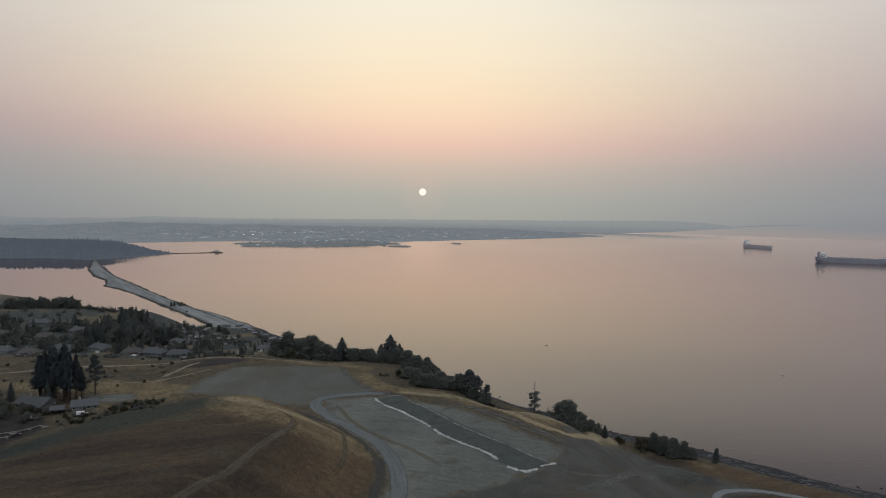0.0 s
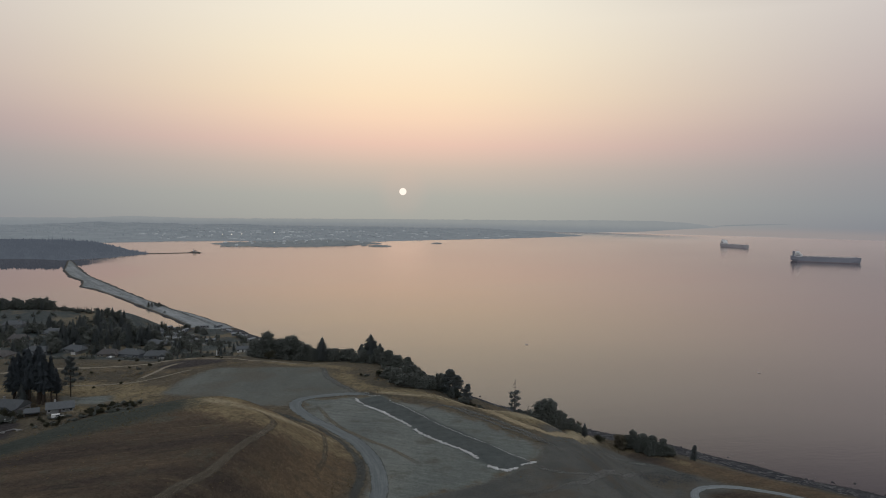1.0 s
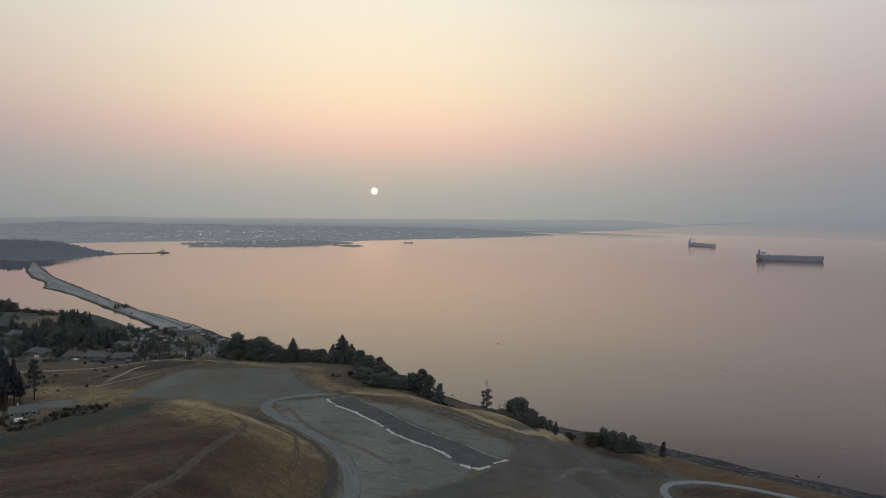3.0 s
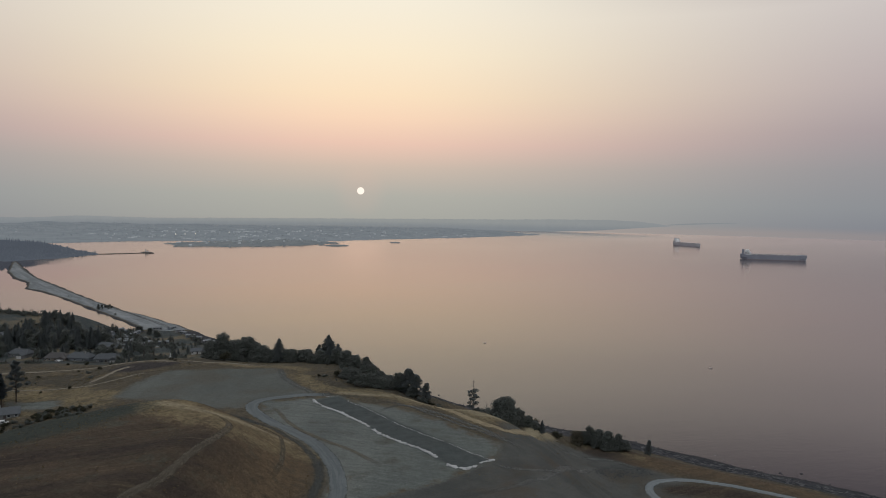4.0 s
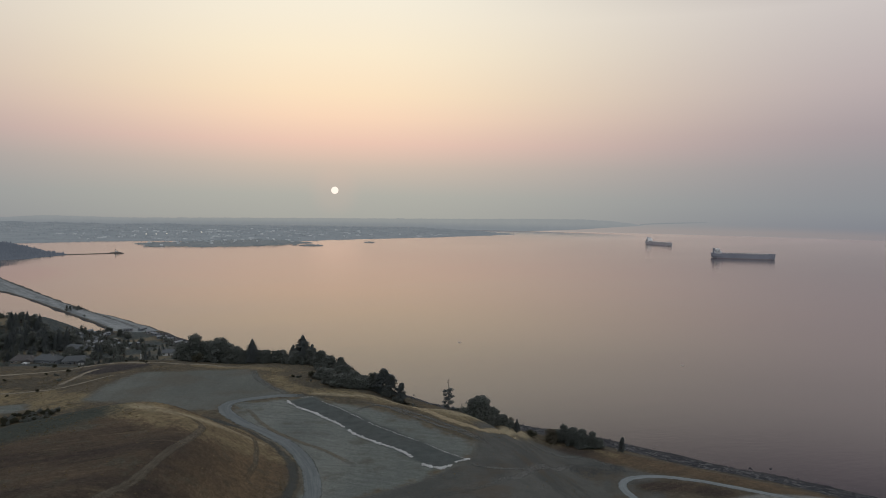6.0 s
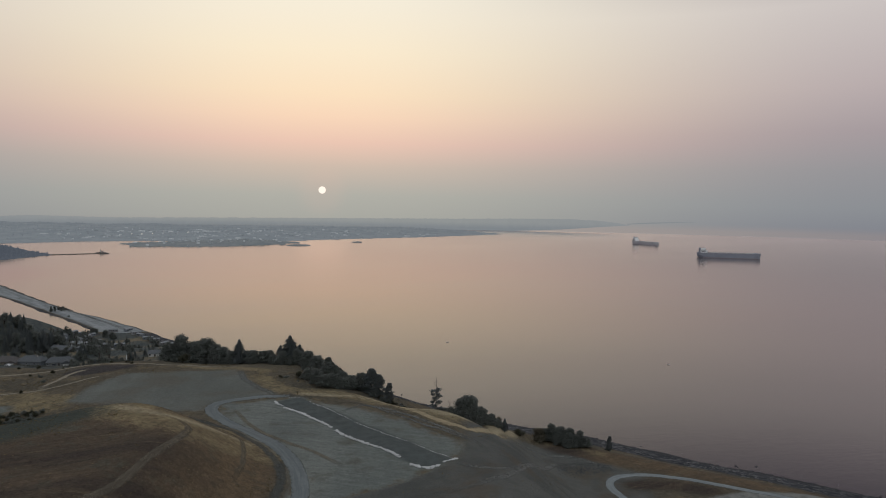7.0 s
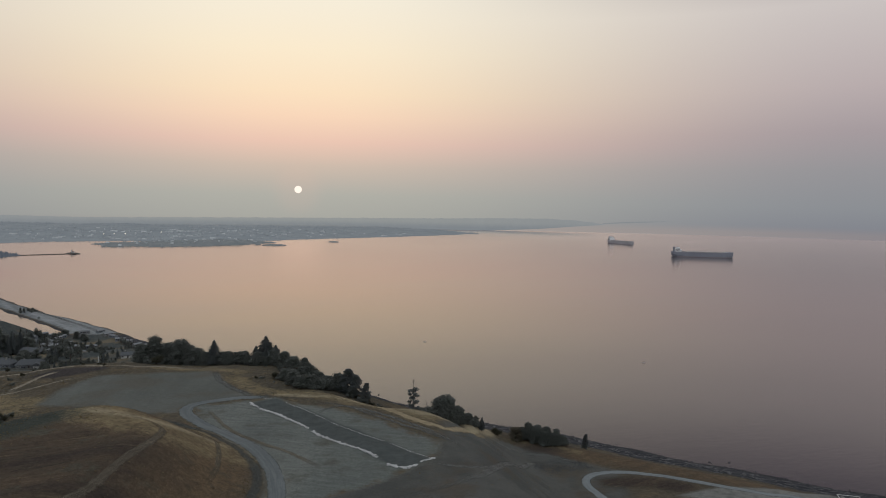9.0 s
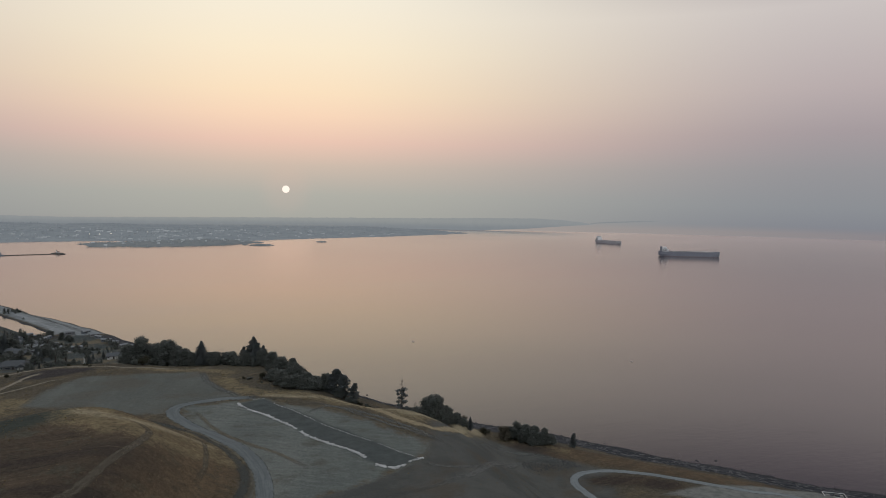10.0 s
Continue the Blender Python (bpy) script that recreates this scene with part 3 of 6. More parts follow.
ribbon("road", [(-19, 355), (-5, 357), (9, 353), (23, 342), (33, 325), (41, 311), (50, 300), (61, 304), (87, 360)], 7, M_STRAW_BAND, "band of pale dry straw along the bluff's lip", 0.1, 6)
ribbon("road", [(-52, 338), (-45, 321), (-34, 299), (-23, 284), (-13, 274), (-4, 263), (3, 250)], 3.2, M_VERGE, "brown dirt verge beside the gravel haul road", 0.13)
ribbon("road", [(-4, 316), (0, 324), (5, 331), (12, 335), (24, 318), (35, 303), (46, 290), (55, 273)], 3, M_GREY_TRACK, "grey wheel track round a gravel pad", 0.15)
ribbon("road", [(17, 226), (28, 226), (41, 230), (53, 239), (66, 256), (113, 361), (141, 365)], 4.5, M_SLOPE_TRACK, "faint dusty track down the olive slope")
ribbon("road", [(42, 255), (48, 250), (56, 249), (67, 258)], 3, M_SLOPE_TRACK, "faint side track on the olive slope", 0.14)
ribbon("road", [(-185, 765), (-222, 815), (-262, 872), (-318, 945), (-405, 1060), (-520, 1215), (-645, 1390), (-770, 1590), (-850, 1725)], 8, M_GREY_TRACK, "straight pale road along the gravel spit")
ribbon("road", [(92, 372), (112, 382), (131, 379), (146, 365)], 6, M_GREY_TRACK, "faint dusty track across the dark slope")
ribbon("road", [(-8, 333), (4, 340), (22, 326), (48, 291), (58, 270)], 4, M_GREY_TRACK, "faint dusty track round a gravel field")
ribbon("road", [(-260, 545), (-225, 538), (-190, 530), (-150, 520)], 7, M_TRACK, "pale residential street below the gardens")

# Sea: one sheet, with ever wider rings out to the far haze.
verts, faces = [(0, 0, 0)], []
rings, around = [300 * 1.19 ** k for k in range(16)] + [4860], 96
for r in rings:
    verts += [(r * math.cos(k * 2 * math.pi / around), r * math.sin(k * 2 * math.pi / around), 0) for k in range(around)]
faces += [(0, 1 + k, 1 + (k + 1) % around) for k in range(around)]
for i in range(len(rings) - 1):
    a, b = 1 + i * around, 1 + (i + 1) * around
    faces += [(a + k, b + k, b + (k + 1) % around, a + (k + 1) % around) for k in range(around)]
tagged(new("water", mesh_of("water", verts, faces, M_SEA, True)), "calm pinkish sea mirroring the hazy sunrise sky", "sea", kind="structure")

# ---- trees ----
def crown_mesh(name, clumps, leaves, size, mat, rnd, flat=0.5):
    """A crown of many small leaf sprays round clumps (x, y, z, radius, height)."""
    verts, faces = [], []
    for cx, cy, cz, r, h in clumps:
        for _ in range(leaves):
            a, b = rnd.uniform(0, 6.283), rnd.uniform(-1, 1)
            k = rnd.uniform(0.62, 1.06) ** 0.6 if rnd.random() < 0.92 else rnd.uniform(1.02, 1.2)
            c = math.sqrt(1 - b * b)
            p = Vector((cx + r * k * c * math.cos(a), cy + r * k * c * math.sin(a), cz + h * k * b))
            s = size * rnd.uniform(0.6, 1.4)
            u = Vector((rnd.gauss(0, 1), rnd.gauss(0, 1), rnd.gauss(0, flat))).normalized() * s
            v = Vector((rnd.gauss(0, 1), rnd.gauss(0, 1), rnd.gauss(0, flat))).normalized() * s * 0.7
            i = len(verts)
            verts += [p - u * 0.5, p + v * 0.5, p + u * 0.6, p - v * 0.5]
            faces += [(i, i + 1, i + 2, i + 3)]
        # a small ragged core keeps the sky from showing everywhere
        i = len(verts)
        rings, cols = 4, 7
        for q in range(rings + 1):
            th = math.pi * q / rings
            for w in range(cols):
                ph = 6.283 * w / cols + q * 0.4
                rr = 0.62 * (1 + rnd.uniform(-0.16, 0.1))
                verts.append(Vector((cx + r * rr * math.sin(th) * math.cos(ph), cy + r * rr * math.sin(th) * math.sin(ph), cz + h * rr * math.cos(th))))
        for q in range(rings):
            for w in range(cols):
                a0, a1 = i + q * cols + w, i + q * cols + (w + 1) % cols
                faces.append((a0, a1, a1 + cols, a0 + cols))
    return mesh_of(name, verts, faces, mat)


def limb_mesh(name, sticks, mat):
    bm = bmesh.new()
    for a, b, r0, r1 in sticks:
        rod(bm, a, b, r0, r1, 6)
    me = bpy.data.meshes.new(name)
    bm.to_mesh(me)
    bm.free()
    me.materials.append(mat)
    return me


def make_tree(label, category, wood, crown, name, pieces=()):
    root = empty(name, label, category)
    share("trunk", wood, root)
    if crown:
        share("crown", crown, root)
    for piece_name, me in pieces:
        share(piece_name, me, root)
    return root


def conifer(seed, slim, label, bare=0.12, gaps=0.15, mat=None):
    """A fir of height 1 x 10: a tapered trunk and drooping tiers of sprays."""
    rnd = random.Random(seed)
    H = 10.0
    sticks = [((0, 0, -0.4), (0, 0, H * 0.55), 0.2, 0.12), ((0, 0, H * 0.55), (0, 0, H), 0.12, 0.01)]
    verts, faces = [], []
    z = bare * H
    while z < H * 0.985:
        u = (z - bare * H) / (H * (1 - bare))
        reach = slim * H * (1 - u) ** 0.8 * (0.55 + 0.45 * min(1, u * 6))
        for k in range(9 if u < 0.8 else 5):
            if rnd.random() < gaps:
                continue
            a = rnd.uniform(0, 6.283)
            L = reach * rnd.uniform(0.6, 1.2) + 0.08
            droop = rnd.uniform(0.05, 0.4)
            if L > 0.8 and rnd.random() < 0.4:
                sticks.append(((0, 0, z), (L * 0.8 * math.cos(a), L * 0.8 * math.sin(a), z - droop * L * 0.7), 0.035, 0.01))
            count = int(5 + L * 12)
            for q in range(count):
                f = (q + 0.4) / count
                p = Vector((L * f * math.cos(a), L * f * math.sin(a), z - droop * L * f * f + rnd.uniform(-0.08, 0.08)))
                s = 0.27 * (1.2 - 0.6 * f) * rnd.uniform(0.7, 1.3)
                t = Vector((-math.sin(a), math.cos(a), rnd.uniform(-0.3, 0.3))) * s
                o = Vector((math.cos(a), math.sin(a), rnd.uniform(-1.5, 0.0))) * s * 0.8
                i = len(verts)
                verts += [p - t * 0.6, p + o, p + t * 0.6, p - o * 0.5 + Vector((0, 0, rnd.uniform(-0.15, 0.25)))]
                faces.append((i, i + 1, i + 2, i + 3))
        z += 0.13 + 0.07 * (1 - u)
    return make_tree(label, "conifer", limb_mesh("trunk", sticks, M_BARK), mesh_of("crown", verts, faces, mat or M_CONIFER), "fir_tree")


def broadleaf(seed, wide, label, mat, tall=1.0, name="oak_tree", leaves=300, count=34, spray=0.25):
    """A broad tree of height 10 with several limbs, each with its clump."""
    rnd = random.Random(seed)
    sticks, clumps = [((0, 0, -0.5), (0.1, 0, 3.2), 0.34, 0.24)], []
    for k in range(count):
        a, f = k * 2.4 + rnd.uniform(-0.3, 0.3), (k + 0.5) / count
        r = wide * math.sqrt(1 - (f * 1.05 - 0.2) ** 2) * rnd.uniform(0.3, 0.85) * 3.0
        z = 1.0 + f * 7.2 * tall
        size = rnd.uniform(1.15, 1.9) * (1.1 - 0.4 * f)
        clumps.append((r * math.cos(a), r * math.sin(a), z, size * (0.75 + 0.4 * wide), size * 0.85))
        sticks.append(((0.1, 0, 1.6 + 2 * f), (r * 0.9 * math.cos(a), r * 0.9 * math.sin(a), z), 0.12, 0.03))
    return make_tree(label, "tree", limb_mesh("trunk", sticks, M_BARK), crown_mesh("crown", clumps, leaves, spray, mat, rnd), name)


def umbrella_pine(seed, label, bare=0.45, count=12, size=1.0):
    """An open pine with bare stem, spreading limbs and flat separate clumps."""
    rnd = random.Random(seed)
    lean = rnd.uniform(-0.5, 0.5)
    sticks, clumps = [((0, 0, -0.5), (lean * 0.5, 0, 5), 0.2, 0.15), ((lean * 0.5, 0, 5), (lean, 0, 9.6), 0.15, 0.03)], []
    for k in range(count):
        f = k / (count - 1)
        z = 10 * (bare + (0.97 - bare) * f)
        a, r = k * 2.5 + rnd.uniform(-0.4, 0.4), (3.6 - 2.8 * f) * rnd.uniform(0.35, 1.0)
        clumps.append((lean * z / 10 + r * math.cos(a), r * math.sin(a), z, size * rnd.uniform(1.1, 1.6) * (1.15 - 0.45 * f), size * 0.75))
        sticks.append(((lean * z / 10, 0, z - 0.7), (lean * z / 10 + r * math.cos(a), r * math.sin(a), z - 0.1), 0.07, 0.02))
    return make_tree(label, "conifer", limb_mesh("trunk", sticks, M_BARK), crown_mesh("crown", clumps, 170, 0.38, M_CONIFER, rnd, 0.4), "pine_tree")


def snag_fir(seed):
    """A fir with a bare dead top above a ragged green middle."""
    rnd = random.Random(seed)
    sticks = [((0, 0, -0.5), (0, 0, 6), 0.2, 0.12), ((0, 0, 6), (0.1, 0, 10), 0.12, 0.015)]
    for k in range(26):
        z, a = rnd.uniform(7.0, 9.8), rnd.uniform(0, 6.28)
        L = (10.3 - z) * 0.38
        sticks.append(((0, 0, z), (L * math.cos(a), L * math.sin(a), z - 0.15 * L), 0.03, 0.006))
    clumps = []
    for k in range(22):
        z, a = 1.0 + 0.3 * k, k * 2.4 + rnd.uniform(-0.3, 0.3)
        r = (1.35 - 0.13 * abs(z - 4.4)) * rnd.uniform(0.55, 1.0)
        clumps.append((r * math.cos(a), r * math.sin(a), z, rnd.uniform(0.6, 0.95), rnd.uniform(0.22, 0.34)))
        sticks.append(((0, 0, z + 0.25), (r * math.cos(a), r * math.sin(a), z), 0.05, 0.02))
    return make_tree("ragged fir with a bare dead top on the cliff edge", "conifer", limb_mesh("trunk", sticks, M_DEADWOOD), crown_mesh("crown", clumps, 80, 0.32, M_CONIFER, rnd), "fir_tree")


def dead_tree(seed):
    rnd = random.Random(seed)
    sticks = [((0, 0, -0.5), (0.1, 0, 6), 0.13, 0.09), ((0.1, 0, 6), (0.3, 0.1, 10), 0.09, 0.01)]
    for k in range(12):
        z, a, L = rnd.uniform(4, 9), rnd.uniform(0, 6.28), rnd.uniform(0.6, 1.6)
        sticks.append(((0.1, 0, z), (0.1 + L * math.cos(a), L * math.sin(a), z + L * 0.9), 0.04, 0.01))
    return make_tree("slender bare dead tree beside dark oaks", "dead tree", limb_mesh("trunk", sticks, M_DEADWOOD), None, "dead_tree")


def shrub(seed, label, mat):
    rnd = random.Random(seed)
    clumps = [(rnd.uniform(-2, 2), rnd.uniform(-1.6, 1.6), rnd.uniform(1.2, 3.2), rnd.uniform(1.2, 2.0), rnd.uniform(1.0, 1.6)) for _ in range(6)]
    sticks = [((0, 0, -0.3), (x * 0.7, y * 0.7, z), 0.1, 0.04) for x, y, z, r, h in clumps]
    root = empty("shrub", label, "shrub")
    share("stems", limb_mesh("stems", sticks, M_BARK), root)
    share("crown", crown_mesh("crown", clumps, 130, 0.5, mat, rnd), root)
    return root


models = {
    "c": [conifer(1, 0.25, "dark green fir tree with drooping branches"), conifer(2, 0.32, "broad dark green fir tree", 0.1, 0.04), conifer(3, 0.25, "slim dark conifer tree")],
    "f": [conifer(11, 0.142, "tall dark fir with a bare lower trunk", 0.32, 0.08, M_FIR), conifer(12, 0.165, "tall shaggy fir with a bare lower trunk", 0.28, 0.1, M_FIR)],
    "b": [broadleaf(21, 1.0, "dense dark green oak tree", M_LEAF), broadleaf(22, 1.2, "broad dark green oak tree", M_LEAF, 0.85), broadleaf(23, 0.85, "rounded dark evergreen tree", M_LEAF, 1.05)],
    "p": [umbrella_pine(31, "open pine tree with separate dark tufts", 0.08, 32, 0.86), umbrella_pine(32, "lone pine tree with a bare lower trunk", 0.36, 24, 0.55)],
    "m": [broadleaf(24, 1.0, "dark green broad-leaved garden tree", M_LEAF, 1.0, "garden_tree", 42, 12, 0.85), broadleaf(25, 1.25, "wide dark green garden tree", M_LEAF, 0.85, "garden_tree", 42, 12, 0.85), broadleaf(26, 0.8, "tall rounded evergreen garden tree", M_LEAF, 1.1, "garden_tree", 42, 12, 0.85)],
    "s": [snag_fir(41)], "d": [dead_tree(51)],
    "l": [broadleaf(61, 1.1, "pale dried grey-brown tree on the bank", M_PALE_LEAF, 0.8, "dry_tree", 200, 17, 0.4)],
    "u": [shrub(71, "dark green shrub on dry grass", M_LEAF), shrub(72, "dry olive scrub bush", M_SCRUB)],
}
used = {}


def plant(kind, x, y, height, rnd, group="", wide=1.0, model=None):
    """Stands a tree of that height on the ground; the first of a model is the model itself."""
    ob = models[kind][rnd.randrange(len(models[kind])) if model is None else model]
    s = height / (5.0 if kind == "u" else 10.0)
    m = pose(x, y, ground(x, y) - 0.1, 0, 0, rnd.uniform(0, 360)) @ Matrix.Diagonal((s * wide, s * wide, s, 1))
    if ob.name in used:
        ob = copy_thing(ob, m @ Matrix.Diagonal((1 / ob.scale.x, 1 / ob.scale.y, 1 / ob.scale.z, 1)))
    else:
        used[ob.name] = True
        ob.matrix_basis = m
    if group:
        ob["group"] = group
    return ob


rnd = random.Random(5)
RIDGE = [("c", -32, 439, 18, 1.8), ("c", -38, 442, 12, 1.6), ("c", -26, 436, 12.5, 1.6), ("b", -36, 434, 9.5, 1.3), ("b", -27, 431, 10.5, 1.2), ("b", -33, 433, 7.5, 1.3), ("b", -43, 438, 6.5, 1.0), ("b", -20, 424, 11, 1.3), ("b", -15, 415, 9.5, 1.3), ("b", -10, 406, 6, 1.2), ("b", -5, 400, 10, 1.2), ("b", 0, 393, 9, 1.2),
         ("b", 5, 387, 10, 1.2), ("b", -14, 395, 8, 1.3), ("b", -12, 384, 7, 1.3), ("b", -6, 378, 7, 1.3), ("b", 1, 375, 7, 1.3), ("b", 6, 379, 7, 1.2)]
RIDGE_WEST = [("c", -64, 451, 15.5, 1.5), ("b", -69, 450, 10, 1.1), ("b", -57, 451, 11, 1.2), ("s", -52, 457, 10.5, 0.55), ("b", -55, 455, 9, 1.2), ("b", -50, 452, 9, 1.2), ("b", -60, 455, 9, 1.2), ("b", -46, 448, 11, 1.2), ("b", -76, 459, 15, 1.2), ("b", -87, 467, 20, 1.1), ("b", -95, 470, 19.5, 1.1), ("b", -103, 469, 20, 1.0),
              ("b", -81, 463, 15, 1.2), ("b", -110, 468, 16, 1.1)]
BLUFF = [("p", 15, 376, 13.5, 1.35), ("p", 19, 371, 12, 1.3), ("b", 10, 382, 11, 1.0), ("p", 24, 365, 10, 1.0), ("b", 12, 377, 8, 1.2), ("b", 17, 369, 7, 1.1), ("u", 22, 362, 3.5, 1.2), ("b", -18, 389, 9, 1.25), ("b", -14, 377, 9.5, 1.25), ("b", -9, 371, 9, 1.25), ("b", -4, 369, 8.5, 1.25), ("b", 1, 370, 7.5, 1.25), ("b", 5, 373, 6.5, 1.25), ("b", 10, 379, 5.5, 1.25), ("b", -22, 409, 5, 1.25), ("u", -24, 394, 4.5, 0.9), ("s", 47, 348, 24.5, 0.8), ("b", 50, 348, 12.5, 1.0),
         ("b", 55, 351, 13.5, 1.0), ("d", 53, 345, 14.5, 0.8), ("b", 61, 356, 20.5, 0.75), ("b", 65, 357, 22, 0.75), ("b", 68, 361, 19, 0.8)]
BANK = [("b", 72, 364, 13, 0.9), ("b", 76, 369, 10, 1.0), ("b", 81, 374, 8, 1.1), ("b", 86, 380, 6.5, 1.1), ("c", 92, 387, 8.5, 1.2), ("u", 108, 412, 5, 1.3), ("l", 119, 409, 11.5, 1.25), ("b", 123, 410, 9, 1.3), ("b", 129, 404, 9, 1.5), ("b", 134, 401, 9.5, 1.4), ("b", 139, 398, 8.4, 1.4), ("b", 144, 397, 7.8, 1.3), ("b", 133, 398, 5.6, 1.6), ("b", 126, 408, 12.3, 0.95), ("b", 131, 406, 12.9, 1.0), ("b", 136, 403, 11.8, 1.0), ("b", 141, 399, 10.6, 0.95), ("b", 128, 402, 7.8, 1.1), ("b", 137, 398, 7.8, 1.1), ("p", 158, 396, 9, 0.85), ("u", 43, 350, 3.5, 1.2), ("u", 34, 351, 2.6, 1.3)]
for kind, x, y, height, wide in RIDGE + RIDGE_WEST + BLUFF + BANK:
    plant(kind, x, y, height, rnd, "trees along the bluff", wide, 1 if kind == "c" and wide > 1.25 else 0 if kind == "p" else None)
FIRS = [("f", -199, 346, 24, 1.35), ("f", -195, 349, 27, 1.35), ("f", -191, 345, 28, 1.4), ("f", -188, 348, 29, 1.4), ("f", -190, 353, 28, 1.3), ("f", -185, 346, 26, 1.3), ("c", -196, 352, 20, 0.9), ("f", -183, 350, 24, 1.0), ("c", -193, 342, 12, 1.0),
        ("f", -201, 351, 19, 1.2), ("f", -197, 347, 26, 1.2), ("f", -187, 351, 25, 1.25), ("f", -182, 353, 17, 1.2), ("f", -199, 356, 21, 1.2),
        ("p", -179, 361, 21, 0.85), ("c", -214, 318, 17, 1.0), ("c", -221, 326, 22, 1.0), ("b", -210, 325, 8, 1.0), ("b", -203, 323, 6, 1.1), ("b", -196, 326, 6, 1.0), ("b", -206, 316, 6, 1.0), ("b", -199, 318, 4, 1.2), ("c", -217, 338, 15, 1.2), ("b", -213, 331, 9, 1.1), ("c", -211, 342, 11, 1.1), ("b", -219, 318, 9, 1.2)]
for kind, x, y, height, wide in [("b", -279, 836, 9, 1.1), ("b", -273, 829, 6, 1.2), ("b", -258, 812, 9, 1.3), ("b", -250, 808, 8, 1.2), ("b", -246, 801, 7, 1.3)]:
    plant(kind, x, y, height, rnd, "village trees", wide)
for kind, x, y, height, wide in FIRS:
    plant(kind, x, y, height, rnd, "trees round the farm houses", wide, 1 if kind == "p" else None)


GROVE, SCRUB = [], []


def wood(count, x0, x1, y0, y1, kinds, low, high, group, seed, keep=None):
    rnd = random.Random(seed)
    made = 0
    for _ in range(count * 6):
        if made == count:
            break
        x, y = rnd.uniform(x0, x1), rnd.uniform(y0, y1)
        if ground(x, y) < 1.6 or (keep and not keep(x, y)) or any(abs(x - hx) < 9 and -20 < y - hy < 9 for hx, hy in PLOTS):
            continue
        kind, tall, wide = rnd.choice(kinds), rnd.uniform(low, high), rnd.uniform(0.85, 1.2)
        if kind == "m" and (group == "village trees" or seed == 2):
            GROVE.append((rnd.randrange(3), x, y, tall, wide, rnd.uniform(0, 6.283)))
        elif kind == "u" and y > 480:
            SCRUB.append((rnd.randrange(2), x, y, tall * 2, wide, rnd.uniform(0, 6.283)))
        else:
            plant(kind, x, y, tall, rnd, group, wide)
        made += 1


PLOTS = [(-277, 569), (-241, 546), (-224, 547), (-205, 546), (-317, 538), (-303, 562), (-343, 549), (-339, 598), (-327, 632), (-372, 650), (-385, 610), (-260, 690), (-225, 602)]
wood(95, -312, -232, 590, 650, "cccm", 13, 20, "neighbourhood trees", 51)
wood(36, -232, -150, 560, 640, "cmmu", 2.5, 5, "neighbourhood trees", 1)
wood(170, -460, -285, 550, 655, "ccmmm", 6, 13, "neighbourhood trees", 2)
wood(64, -460, -382, 722, 744, "mcm", 9, 14, "trees on the hilltop", 3)
wood(36, -375, -318, 720, 734, "mu", 3.5, 6, "trees on the hilltop", 4)
wood(44, -318, -262, 655, 715, "mmmc", 13, 20, "trees on the hilltop", 5)
wood(30, -440, -300, 650, 720, "uum", 2.5, 5, "trees on the hilltop", 33)
wood(50, -235, -115, 560, 660, "cmmu", 2.5, 4.5, "village trees", 6)
wood(60, -300, -110, 650, 815, "mmu", 2.5, 5.5, "village trees", 17)
wood(36, -200, -100, 510, 560, "mmcu", 4, 8, "village trees", 7)
wood(40, -320, -120, 370, 460, "uu", 1.2, 2.6, "scrub on the dry slope", 8, lambda x, y: not (-160 < x < -40 and y < 430))
wood(26, -172, -152, 307, 322, "u", 1.2, 2.4, "scrub by the farm", 9)
wood(60, -156, -133, 321, 338, "u", 1.4, 2.8, "scrub by the farm", 19)
wood(60, -55, 22, 380, 446, "bu", 4, 7.5, "trees along the bluff", 21, lambda x, y: -6 < y - 430 + 0.95 * (x + 28) + 2 < 22)
wood(40, 45, 95, 350, 400, "bu", 3, 6, "trees along the bluff", 22, lambda x, y: 0 < y - 350 - 0.95 * (x - 48) < 10)
wood(34, -112, -40, 445, 475, "bu", 4, 8, "trees along the bluff", 23)
wood(190, -292, -140, 705, 850, "mmmu", 3, 7.5, "village trees", 52, lambda x, y: float(to_area(np.array(x), np.array(y), LAND)) > 22)
wood(14, -265, -215, 740, 830, "m", 4, 7, "village trees", 44, lambda x, y: float(to_area(np.array(x), np.array(y), LAND)) > 25)
wood(40, -760, -270, 850, 1500, "u", 1.5, 3, "scrub on the spit", 10, lambda x, y: 6 < float(to_line(np.array(x), np.array(y), SPIT_LAGOON)) < 16)
wood(70, -340, -115, 503, 540, "uum", 1.5, 4, "garden shrubs", 45)
wood(46, -228, -182, 306, 334, "uumm", 2, 6, "scrub by the farm", 46, lambda x, y: abs(x + 196) > 9 or y < 328)
wood(34, -262, -180, 552, 585, "cmm", 6, 11, "neighbourhood trees", 47)
wood(40, 18, 50, 344, 372, "u", 1.0, 2.2, "scrub on the bluff", 48, lambda x, y: -3 < y - 366 + 0.62 * (x - 22) < 4)
wood(14, -405, -370, 985, 1020, "bu", 3, 6, "scrub on the spit", 43)
wood(5, -40, -20, 380, 400, "u", 1.2, 2.5, "scrub on the bluff", 11)


